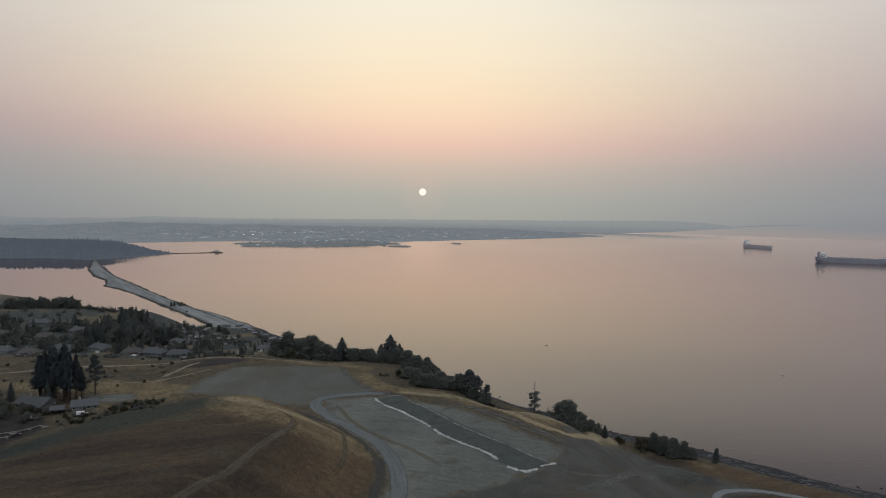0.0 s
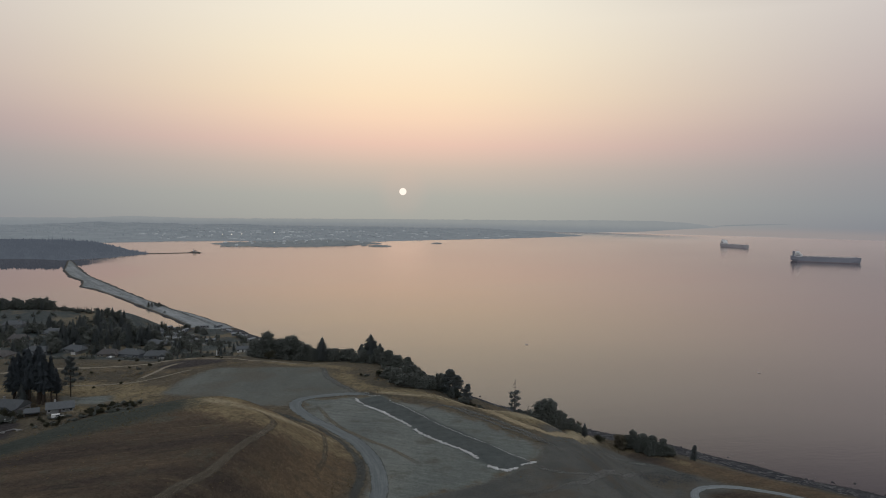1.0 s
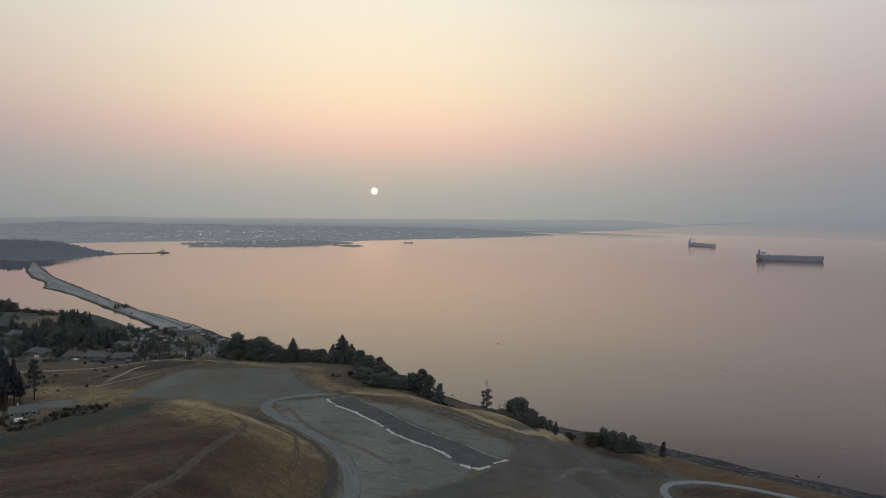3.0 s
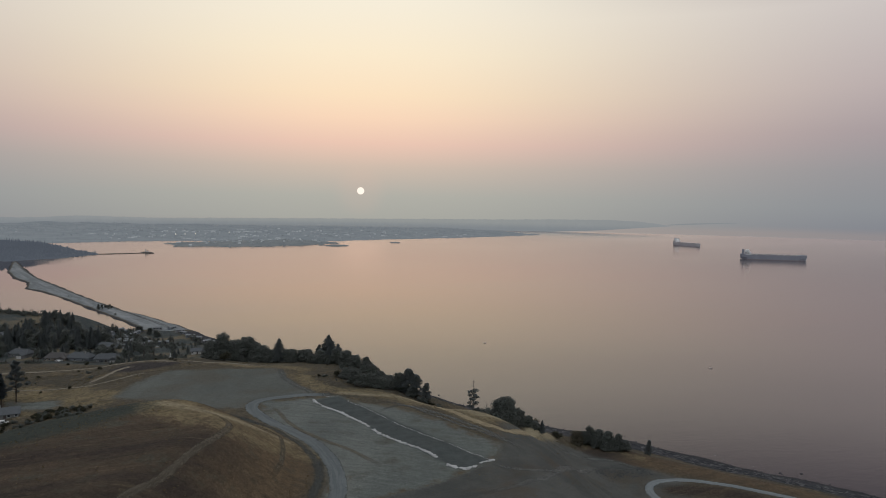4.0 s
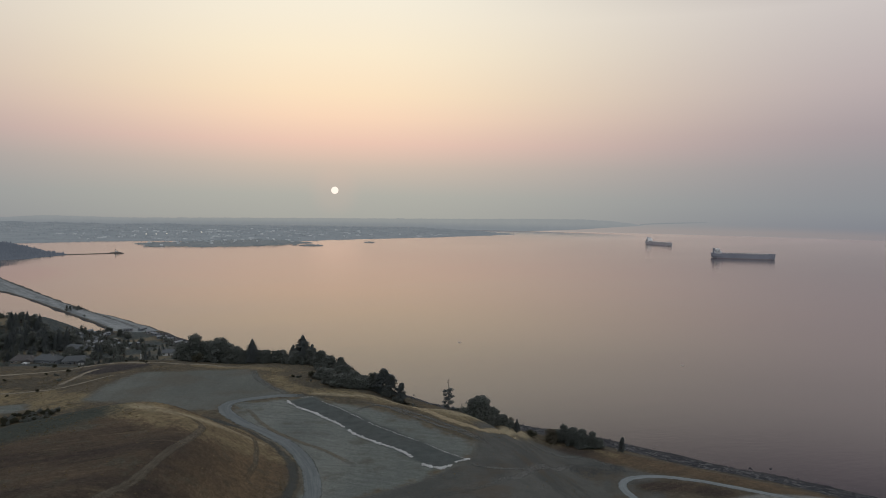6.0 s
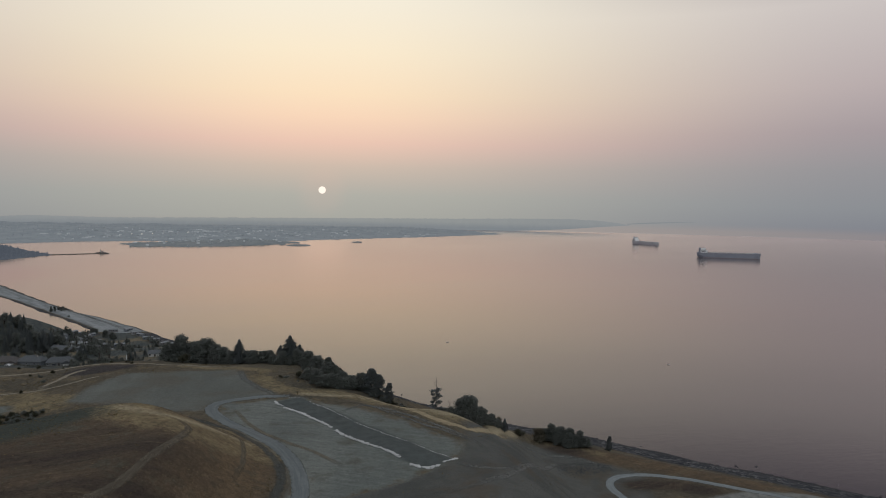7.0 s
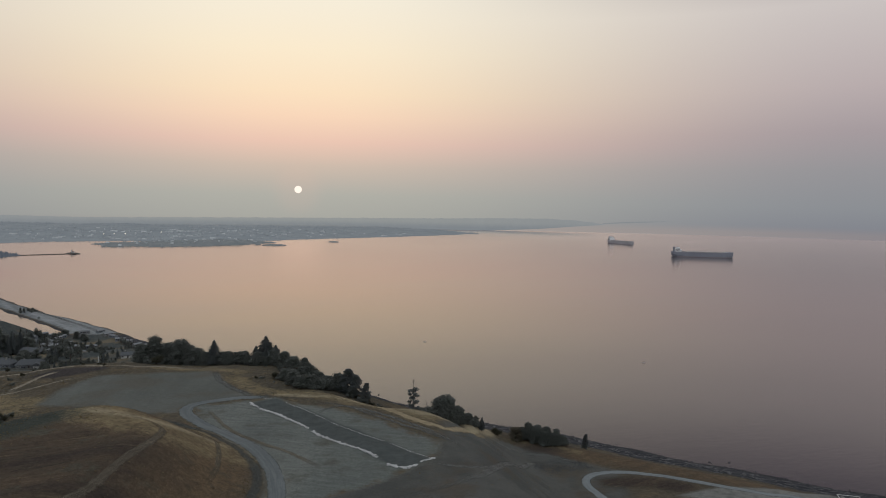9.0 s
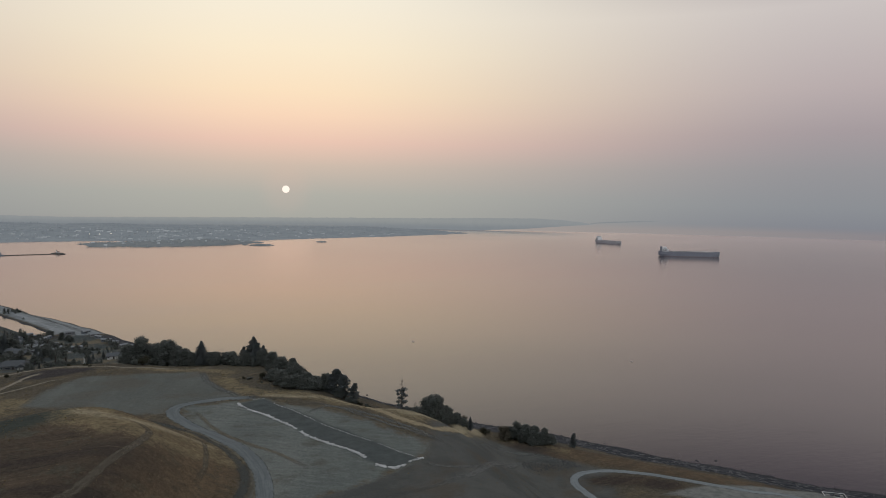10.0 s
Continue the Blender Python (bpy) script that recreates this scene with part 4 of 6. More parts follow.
# The village's many low trees, and the far scrub, run together.
def grove(spots, kind, name, label, category):
    verts, faces, kinds, start = [], [], [], 0
    for model, x, y, tall, wide, turn in spots:
        me = next(c for c in models[kind][model].children if c.name.startswith("crown")).data
        co = np.empty(len(me.vertices) * 3)
        me.vertices.foreach_get("co", co)
        co = co.reshape(-1, 3) * tall / 10 * np.array((wide, wide, 1))
        quads = np.empty(len(me.polygons) * 4, int)
        me.polygons.foreach_get("vertices", quads)
        c, s = math.cos(turn), math.sin(turn)
        r = 0.03 * tall
        stem = np.array([(r * k * dx, r * k * dy, z * tall) for z, k in ((-0.05, 1.0), (0.6, 0.4)) for dx, dy in ((-1, -1), (1, -1), (1, 1), (-1, 1))])
        co = np.concatenate([co, stem])
        n0 = len(co) - 8
        sides = np.array([(n0 + k, n0 + (k + 1) % 4, n0 + 4 + (k + 1) % 4, n0 + 4 + k) for k in range(4)])
        verts.append(np.stack([x + c * co[:, 0] - s * co[:, 1], y + s * co[:, 0] + c * co[:, 1], ground(x, y) - 0.1 + co[:, 2]], -1))
        faces.append(np.concatenate([quads.reshape(-1, 4), sides]) + start)
        kinds.append(np.array([0] * (len(quads) // 4) + [1] * 4))
        start += len(co)
    verts, faces, kinds = np.concatenate(verts), np.concatenate(faces), np.concatenate(kinds)
    me = bpy.data.meshes.new(name)
    me.vertices.add(len(verts))
    me.vertices.foreach_set("co", verts.ravel())
    me.loops.add(faces.size)
    me.loops.foreach_set("vertex_index", faces.ravel())
    me.polygons.add(len(faces))
    me.polygons.foreach_set("loop_start", np.arange(len(faces)) * 4)
    me.materials.append(M_LEAF)
    me.materials.append(M_BARK)
    me.polygons.foreach_set("material_index", kinds)
    me.update(calc_edges=True)
    return tagged(new(name, me), label, category, kind="stuff")


grove(GROVE, "m", "village_grove", "dark broad-leaved trees crowding the village gardens", "trees")
grove(SCRUB, "u", "scrub", "low dark scrub over the gardens and along the spit", "scrub")

# ---- the wooded headland across the lagoon, and the far shores ----
M_ROCK = plain("dark_shore_rock", (0.15, 0.135, 0.12), 0.9, 0.5, 0.2)


def backdrop_land(name, dark, light, haze_glow, fade=None):
    """Far land, with the smoke haze in front of it painted on as emission."""
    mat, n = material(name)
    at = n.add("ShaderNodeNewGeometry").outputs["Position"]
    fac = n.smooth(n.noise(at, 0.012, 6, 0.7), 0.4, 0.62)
    glow = (*haze_glow, 1)
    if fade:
        # towards the crest the painted haze takes the colour of the sky behind
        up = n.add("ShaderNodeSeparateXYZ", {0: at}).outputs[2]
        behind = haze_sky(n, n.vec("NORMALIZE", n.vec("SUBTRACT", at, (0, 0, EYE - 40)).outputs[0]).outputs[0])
        glow = n.mix(n.math("MULTIPLY", n.smooth(up, *fade), 0.36), haze_glow, behind)
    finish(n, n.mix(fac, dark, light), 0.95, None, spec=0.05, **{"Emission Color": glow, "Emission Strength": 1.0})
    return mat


# Haze is put in as each land's own glow, brighter farther off.
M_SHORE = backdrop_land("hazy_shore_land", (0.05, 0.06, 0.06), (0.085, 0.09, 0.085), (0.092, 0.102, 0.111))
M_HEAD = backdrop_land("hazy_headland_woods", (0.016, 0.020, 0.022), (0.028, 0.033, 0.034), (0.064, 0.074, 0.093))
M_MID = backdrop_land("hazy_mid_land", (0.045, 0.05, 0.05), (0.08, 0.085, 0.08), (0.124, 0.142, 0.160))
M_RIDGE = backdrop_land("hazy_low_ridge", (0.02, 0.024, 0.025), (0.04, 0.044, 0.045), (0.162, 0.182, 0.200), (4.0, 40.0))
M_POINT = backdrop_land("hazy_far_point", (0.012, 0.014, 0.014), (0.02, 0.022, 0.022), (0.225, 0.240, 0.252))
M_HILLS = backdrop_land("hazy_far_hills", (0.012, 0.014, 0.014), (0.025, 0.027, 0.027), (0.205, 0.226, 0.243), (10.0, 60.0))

HEAD = [(-1700, 1690), (-1138, 1803), (-1010, 1832), (-940, 1812), (-905, 1790), (-880, 1842), (-835, 1915), (-812, 2010), (-796, 2066), (-815, 2110), (-900, 2200), (-1100, 2350), (-1700, 2450)]
hx, hy = np.meshgrid(np.arange(-1640, -730, 14.0), np.arange(1690, 2400, 14.0))


def head_height(x, y):
    s = to_area(x, y, HEAD) + 5 * bend(x, y, 90, 21)
    return -3 + 5 * step(s, -10, 8) + (9 * step(s, 2, 24) + 16 * step(s, 4, 90)) * step(-x, 800, 1020) * (1 + 0.12 * bend(x, y, 200, 22))


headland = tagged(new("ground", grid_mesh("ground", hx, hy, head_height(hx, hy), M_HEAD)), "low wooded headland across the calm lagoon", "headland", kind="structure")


def far_wood(name, count, spots, low, high, mat, label, seed):
    """Far trees as one mesh: ragged stacked cones and domes."""
    rnd = random.Random(seed)
    verts, faces = [], []
    made = 0
    while made < count:
        x, y, z = spots(rnd)
        if z is None:
            continue
        made += 1
        h = rnd.uniform(low, high)
        slim = rnd.random() < 0.6
        r = h * (rnd.uniform(0.16, 0.24) if slim else rnd.uniform(0.32, 0.5))
        for b, t, k in ((0.08, 0.6, 1.0), (0.35, 0.82, 0.72), (0.62, 1.0, 0.45)):
            i = len(verts)
            for q in range(6):
                a = q * 1.047 + rnd.uniform(-0.3, 0.3)
                rr = r * k * rnd.uniform(0.75, 1.2)
                verts.append((x + rr * math.cos(a), y + rr * math.sin(a), z + h * (b + rnd.uniform(-0.04, 0.04)) * (1 if slim else 0.8)))
            verts.append((x + rnd.uniform(-0.3, 0.3), y, z + h * t * (1 if slim else 0.8)))
            faces += [(i + q, i + (q + 1) % 6, i + 6) for q in range(6)]
    return tagged(new(name, mesh_of(name, verts, faces, mat)), label, "woods", kind="stuff")


def head_spot(rnd):
    x, y = rnd.uniform(-1400, -750), rnd.uniform(1745, 2120)
    z = float(head_height(np.array(x), np.array(y)))
    return (x, y, z - 1 - 6 * (1 - float(step(-x, 800, 960)))) if z > 1.6 else (x, y, None)


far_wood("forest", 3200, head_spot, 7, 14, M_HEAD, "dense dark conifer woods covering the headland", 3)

# Causeway, islet and lighthouse.
bm = bmesh.new()
for k in range(44):
    t = k / 43
    bmesh.ops.create_icosphere(bm, subdivisions=1, radius=1.0, matrix=pose(-806 + 112 * t + random.Random(k).uniform(-2, 2), 2068 + 76 * t, 0, 0, 0, k * 40) @ Matrix.Diagonal((7, 5, 1.4 + 0.3 * (k % 3), 1)))
part("ground", bm, M_ROCK, None, smooth=True)
tagged(bpy.data.objects["ground.002"], "low rock causeway out to a lighthouse islet", "causeway", kind="structure")
bm = bmesh.new()
bmesh.ops.create_icosphere(bm, subdivisions=4, radius=1.0, matrix=pose(-690, 2152, 0, 0, 0, -35) @ Matrix.Diagonal((26, 12, 3.4, 1)))
for v in bm.verts:
    v.co.z += 1.2 * noise.noise(v.co * 0.15)
part("ground", bm, M_ROCK, None, smooth=True)
tagged(bpy.data.objects["ground.003"], "rocky islet under a small lighthouse", "islet", kind="structure")

M_WHITE = plain("white_paint", (0.62, 0.62, 0.60), 0.6, 0.15, 0.4)
M_RED_ROOF = plain("red_roof", (0.20, 0.13, 0.12), 0.8, 0.3, 0.4)
M_STEEL = plain("grey_steel", (0.22, 0.22, 0.23), 0.5, 0.3, 0.5, 0.6)
M_GLASS, n = material("window_glass")
n.add("ShaderNodeOutputMaterial", {0: n.add("ShaderNodeBsdfPrincipled", {"Base Color": (0.03, 0.035, 0.04, 1), "Roughness": 0.08, "IOR": 1.5}).outputs[0]})
house_l = empty("lighthouse", "small white lighthouse tower with a keeper's house on a rocky islet", "lighthouse")
house_l.matrix_basis = pose(-694, 2151, 2.6, 0, 0, 20) @ Matrix.Diagonal((0.75, 0.75, 0.75, 1))
part("tower", rod(bmesh.new(), (0, 0, 0), (0, 0, 9), 2.0, 1.4, 14), M_WHITE, house_l, smooth=True)
part("gallery", rod(bmesh.new(), (0, 0, 9), (0, 0, 9.4), 2.1, 2.1, 14), M_STEEL, house_l, "dark gallery ring")
part("lantern", rod(bmesh.new(), (0, 0, 9.4), (0, 0, 11.2), 1.2, 1.2, 10), M_GLASS, house_l)
part("cap", rod(bmesh.new(), (0, 0, 11.2), (0, 0, 12.6), 1.5, 0.1, 10), M_RED_ROOF, house_l)
part("keepers_house", box(bmesh.new(), 3, 10, -3, 3, -1.5, 4), M_WHITE, house_l, "small pale keeper's house")
bm = bmesh.new()
box(bm, 2.6, 10.4, -3.5, 3.5, 4, 6.2)
for v in bm.verts:
    if v.co.z > 5:
        v.co.y *= 0.05
part("roof", bm, M_RED_ROOF, house_l)


# The far town's shore.
def sheet(name, area, step_m, height, mat, label, category, seed, x0, x1, y0, y1, low, wild=14):
    xx, yy = np.meshgrid(np.arange(x0, x1, step_m), np.arange(y0, y1, step_m))

    def at(x, y):
        s = to_area(x, y, area) + wild * bend(x, y, 160 if wild < 20 else 95, seed)
        return -4 + 6 * step(s, -14, 10) + height * step(s, 0, low) * (1 + 0.3 * bend(x, y, 420, seed + 1)) + 2.0 * np.abs(bend(x, y, 37, seed + 2)) * step(s, 0, 30)
    return tagged(new(name, grid_mesh(name, xx, yy, at(xx, yy), mat)), label, category, kind="structure"), at


PENINSULA = [(-775, 2655), (-692, 2512), (-534, 2522), (-379, 2575), (-270, 2690), (-180, 2860), (-400, 2990), (-560, 2860), (-650, 2760)]
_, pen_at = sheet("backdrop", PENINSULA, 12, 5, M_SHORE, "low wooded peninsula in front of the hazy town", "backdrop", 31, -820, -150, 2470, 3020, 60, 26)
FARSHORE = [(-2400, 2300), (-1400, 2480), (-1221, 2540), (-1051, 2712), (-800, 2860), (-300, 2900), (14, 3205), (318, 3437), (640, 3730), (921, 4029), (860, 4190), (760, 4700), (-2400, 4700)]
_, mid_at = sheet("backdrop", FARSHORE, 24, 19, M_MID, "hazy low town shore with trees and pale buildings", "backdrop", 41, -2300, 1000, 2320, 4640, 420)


def pen_spot(rnd):
    x, y = rnd.uniform(-790, -170), rnd.uniform(2500, 2980)
    z = float(pen_at(np.array(x), np.array(y)))
    return (x, y, z - 1) if z > 2 else (x, y, None)


def mid_spot(rnd):
    x, y = rnd.uniform(-1900, 920), rnd.uniform(2500, 4400)
    z = float(mid_at(np.array(x), np.array(y)))
    return (x, y, z - 1) if z > 2 else (x, y, None)


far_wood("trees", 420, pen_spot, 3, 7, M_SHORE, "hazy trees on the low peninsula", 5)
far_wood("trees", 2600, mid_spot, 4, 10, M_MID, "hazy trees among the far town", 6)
for x, y, r, h in ((-165, 2655, 46, 5), (54, 2922, 22, 5), (-225, 2680, 14, 4), (-1450, 2440, 40, 3)):
    bm = bmesh.new()
    bmesh.ops.create_icosphere(bm, subdivisions=4, radius=1.0, matrix=pose(x, y, -0.5) @ Matrix.Diagonal((r, r * 0.45, h, 1)))
    for v in bm.verts:
        v.co.z += 2.0 * noise.noise(v.co * 0.12) * (v.co.z > 0)
    ob = part("islet", bm, M_SHORE, None, smooth=True)
    tagged(ob, "small dark rocky islet in the hazy bay", "islet", kind="structure")

# The town's buildings carry the same painted haze glow as its shore.
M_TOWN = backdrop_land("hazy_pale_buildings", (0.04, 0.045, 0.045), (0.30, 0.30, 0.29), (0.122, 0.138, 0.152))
rnd = random.Random(9)
verts, faces = [], []
for k in range(330):
    x, y = rnd.uniform(-1150, 500), rnd.uniform(2750, 3700)
    if k % 3 == 0:
        x, y = rnd.gauss(-700, 330), rnd.uniform(2900, 3300)
    z = float(mid_at(np.array(x), np.array(y)))
    if z < 2.5:
        continue
    w, d, h = rnd.uniform(4, 14) * rnd.choice((0.7, 1, 1.6)), rnd.uniform(6, 12), rnd.uniform(1.5, 4)
    if rnd.random() < 0.06:
        w *= 2.5
    i, c, s = len(verts), math.cos(rnd.uniform(-0.4, 0.4)), math.sin(rnd.uniform(-0.4, 0.4))
    for zz in (z - 2, z + h):
        verts += [(x + c * px_ - s * py_, y + s * px_ + c * py_, zz) for px_, py_ in ((-w / 2, -d / 2), (w / 2, -d / 2), (w / 2, d / 2), (-w / 2, d / 2))]
    verts += [(x - c * w / 2, y - s * w / 2, z + h + 1.5), (x + c * w / 2, y + s * w / 2, z + h + 1.5)]
    faces += [(i, i + 1, i + 5, i + 4), (i + 1, i + 2, i + 6, i + 5), (i + 2, i + 3, i + 7, i + 6), (i + 3, i, i + 4, i + 7), (i + 4, i + 5, i + 9, i + 8), (i + 6, i + 7, i + 8, i + 9), (i + 5, i + 6, i + 9), (i + 7, i + 4, i + 8)]
for k in range(70):
    x, y = rnd.uniform(-780, -190), rnd.uniform(2500, 2980)
    z = float(pen_at(np.array(x), np.array(y)))
    if z < 1.5:
        continue
    w, d, h, i = rnd.uniform(5, 14), rnd.uniform(5, 9), rnd.uniform(2, 3.5), len(verts)
    verts += [(x + px_ * w / 2, y + py_ * d / 2, zz) for zz in (z - 1, z + h) for px_, py_ in ((-1, -1), (1, -1), (1, 1), (-1, 1))] + [(x - w / 2, y, z + h + 1.2), (x + w / 2, y, z + h + 1.2)]
    faces += [(i, i + 1, i + 5, i + 4), (i + 1, i + 2, i + 6, i + 5), (i + 2, i + 3, i + 7, i + 6), (i + 3, i, i + 4, i + 7), (i + 4, i + 5, i + 9, i + 8), (i + 6, i + 7, i + 8, i + 9), (i + 5, i + 6, i + 9), (i + 7, i + 4, i + 8)]
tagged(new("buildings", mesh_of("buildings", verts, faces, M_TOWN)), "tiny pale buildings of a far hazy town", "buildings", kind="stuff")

# Far hills against the haze.
def hills(skyline, base, r, mat, label, seed, rough):
    verts, faces = [], []
    az = np.arange(skyline[0][0], skyline[-1][0] - 0.001, -0.08)
    rndh = np.random.RandomState(seed)
    top = np.interp(-az, [-a for a, _ in skyline], [z for _, z in skyline]) + rough * bend(az * 40, az * 0, 30, seed) + rough * 0.5 * rndh.uniform(-1, 1, len(az))
    bot = np.interp(-az, [-a for a, _ in base], [z for _, z in base])
    for a, t, b in zip(np.radians(az), top, bot):
        t = max(t, b + 0.5)
        for k, (dr, f) in enumerate(((0, 0), (3, 0.35), (8, 0.72), (14, 1.0), (17, 0.9))):
            verts.append((-(r + dr) * math.sin(a), (r + dr) * math.cos(a), b + (t - b) * f))
    for i in range(len(az) - 1):
        for k in range(4):
            q = i * 5 + k
            faces.append((q, q + 5, q + 6, q + 1))
    return tagged(new("backdrop", mesh_of("backdrop", verts, faces, mat)), label, "backdrop", kind="structure")


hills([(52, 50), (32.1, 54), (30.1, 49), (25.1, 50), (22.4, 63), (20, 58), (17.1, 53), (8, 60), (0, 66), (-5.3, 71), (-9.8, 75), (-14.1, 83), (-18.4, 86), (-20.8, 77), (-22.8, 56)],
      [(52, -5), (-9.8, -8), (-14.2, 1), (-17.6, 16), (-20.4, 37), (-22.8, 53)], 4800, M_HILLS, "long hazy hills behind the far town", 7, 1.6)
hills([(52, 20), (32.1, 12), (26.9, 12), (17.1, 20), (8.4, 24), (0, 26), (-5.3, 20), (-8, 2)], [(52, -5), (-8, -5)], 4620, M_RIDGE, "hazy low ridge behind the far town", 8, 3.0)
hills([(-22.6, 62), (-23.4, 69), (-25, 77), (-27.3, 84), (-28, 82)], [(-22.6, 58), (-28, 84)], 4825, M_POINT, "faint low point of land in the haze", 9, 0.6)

# Floodlights of the far town, lit.
M_LAMP, n = material("lit_floodlight")
n.add("ShaderNodeOutputMaterial", {0: n.add("ShaderNodeEmission", {0: (1.0, 0.93, 0.8, 1), 1: 1.3}).outputs[0]})
for x, y, z in ((-870, 3080, 16), (-833, 3090, 16), (-793, 3100, 18), (-658, 3132, 25)):
    lamp = empty("floodlight", "lit floodlight on a tall mast in the far town", "floodlight", "floodlights of the far town")
    foot = float(mid_at(np.array(x), np.array(y)))
    lamp.matrix_basis = pose(x, y, foot)
    part("mast", rod(bmesh.new(), (0, 0, -1), (0, 0, z - foot + 1), 0.4, 0.25, 6), M_STEEL, lamp)
    part("lamp_head", box(bmesh.new(), -1.8, 1.8, -0.8, 0.4, z - foot, z - foot + 2.4, 0.3), M_LAMP, lamp, "bright white lamp head")

# ---- ships ----
M_HULL = plain("blue_grey_hull_paint", (0.295, 0.307, 0.355), 0.55, 0.3, 0.04)
# the farther ship's hull is lightened to carry the haze before it
M_PALE_HULL = plain("hazed_grey_hull_paint", (0.46, 0.445, 0.46), 0.55, 0.3, 0.04)
M_BOOT = plain("dull_red_boot_top", (0.34, 0.30, 0.33), 0.6, 0.4, 0.05)
M_DECK = plain("faded_red_deck", (0.56, 0.52, 0.52), 0.8, 0.4, 0.06)
M_SHIPWHITE = plain("off_white_ship_paint", (0.86, 0.86, 0.86), 0.5, 0.12, 0.08)


def loft(sections):
    """A closed body through rings of equal length."""
    bm = bmesh.new()
    rings = [[bm.verts.new(p) for p in ring] for ring in sections]
    for a, b in zip(rings, rings[1:]):
        for k in range(len(a)):
            bm.faces.new((a[k], a[(k + 1) % len(a)], b[(k + 1) % len(b)], b[k]))
    bm.faces.new(rings[0][::-1])
    bm.faces.new(rings[-1])
    bmesh.ops.recalc_face_normals(bm, faces=bm.faces)
    return bm


def hull_ring(x, half, z0, z1, flare):
    return [(x, -half * flare, z0), (x, -half, z0 + (z1 - z0) * 0.45), (x, -half, z1), (x, half, z1), (x, half, z0 + (z1 - z0) * 0.45), (x, half * flare, z0)]


def cargo_ship(label, L, beam, board, house, hatches, m, paint):
    ship = empty("cargo_ship", label, "ship", "anchored cargo ships")
    ship.matrix_basis = m
    h = L / 2
    shape = [(-h, 0.55, 3.0, 0.6), (-h + 0.03 * L, 0.80, 0.5, 0.6), (-h + 0.09 * L, 0.97, -2, 0.8), (-h + 0.2 * L, 1, -2, 1), (h - 0.17 * L, 1, -2, 1), (h - 0.09 * L, 0.86, -2, 0.75), (h - 0.035 * L, 0.5, -2, 0.4), (h - 0.005 * L, 0.12, -2, 0.2), (h + 0.012 * L, 0.03, board * 0.5, 0.3)]
    part("hull", loft([hull_ring(x, beam / 2 * w, z, board + (2.2 if x > h - 0.1 * L else 0) + (1.5 if x < -h + 0.08 * L else 0), f) for x, w, z, f in shape]), paint, ship)
    part("boot_top", loft([hull_ring(x * 0.997, beam / 2 * w + 0.12, -2, 2.2, f) for x, w, z, f in shape[2:7]]), M_BOOT, ship, "dull red band at the waterline")
    part("deck", box(bmesh.new(), -h + 0.1 * L, h - 0.12 * L, -beam / 2 + 0.6, beam / 2 - 0.6, board - 0.3, board + 0.25), M_DECK, ship, "faded red deck")
    x0 = -h + 0.05 * L
    bm = bmesh.new()
    box(bm, x0, x0 + 0.11 * L, -beam * 0.42, beam * 0.42, board, board + house * 0.55, 0.3)
    part("deckhouse", bm, M_SHIPWHITE, ship, "off-white deckhouse")
    bridge = part("bridge", box(bmesh.new(), x0 + 0.02 * L, x0 + 0.08 * L, -beam * 0.36, beam * 0.36, board + house * 0.55, board + house, 0.3), M_SHIPWHITE, ship, "off-white bridge block")
    part("bridge_wing", box(bmesh.new(), x0 + 0.055 * L, x0 + 0.075 * L, -beam * 0.5, beam * 0.5, board + house * 0.82, board + house * 0.9), M_SHIPWHITE, bridge)
    part("window_band", box(bmesh.new(), x0 + 0.08 * L, x0 + 0.08 * L + 0.15, -beam * 0.33, beam * 0.33, board + house * 0.9, board + house * 0.96), M_GLASS, bridge, "dark bridge windows")
    for k in range(3):
        part("window_row", box(bmesh.new(), x0 + 0.005 * L, x0 + 0.08 * L, -beam * 0.42 - 0.08, -beam * 0.42 + 0.1, board + 3 + k * house * 0.17, board + 4 + k * house * 0.17), M_GLASS, ship, "row of dark cabin windows")
    part("funnel", loft([[(x0 + dx * s - 0.01 * L, dy * s, z) for dx, dy in ((-3, -2.6), (2.6, -2.6), (3.4, 0), (2.6, 2.6), (-3, 2.6), (-3.6, 0))] for z, s in ((board, 1.0), (board + house * 0.8, 0.95), (board + house * 1.12, 0.8))]), M_HULL, ship, "dark funnel")
    part("mast", rod(bmesh.new(), (x0 + 0.05 * L, 0, board + house), (x0 + 0.05 * L, 0, board + house * 1.45), 0.5, 0.25, 6), M_STEEL, ship)
    part("foremast", rod(bmesh.new(), (h - 0.06 * L, 0, board), (h - 0.06 * L, 0, board + 11), 0.5, 0.3, 6), M_STEEL, ship)
    part("forecastle", box(bmesh.new(), h - 0.085 * L, h - 0.03 * L, -beam * 0.2, beam * 0.2, board, board + 2.6, 0.3), M_HULL, ship)
    step_x = (0.74 * L) / hatches
    for k in range(hatches):
        a = -h + 0.155 * L + k * step_x
        coaming = part("hatch_coaming", box(bmesh.new(), a, a + step_x * 0.74, -beam * 0.3, beam * 0.3, board, board + 1.6), M_DECK, ship)
        part("hatch_cover", box(bmesh.new(), a - 0.4, a + step_x * 0.76, -beam * 0.32, beam * 0.32, board + 1.6, board + 2.4, 0.2), M_DECK, coaming)
    for k in range(2):
        part("lifeboat", box(bmesh.new(), x0 + 4, x0 + 11, (-1) ** k * beam * 0.44 - 1.2, (-1) ** k * beam * 0.44 + 1.2, board + 4, board + 6.4, 0.8), M_DECK, ship, "dull orange lifeboat")
    bm = bmesh.new()
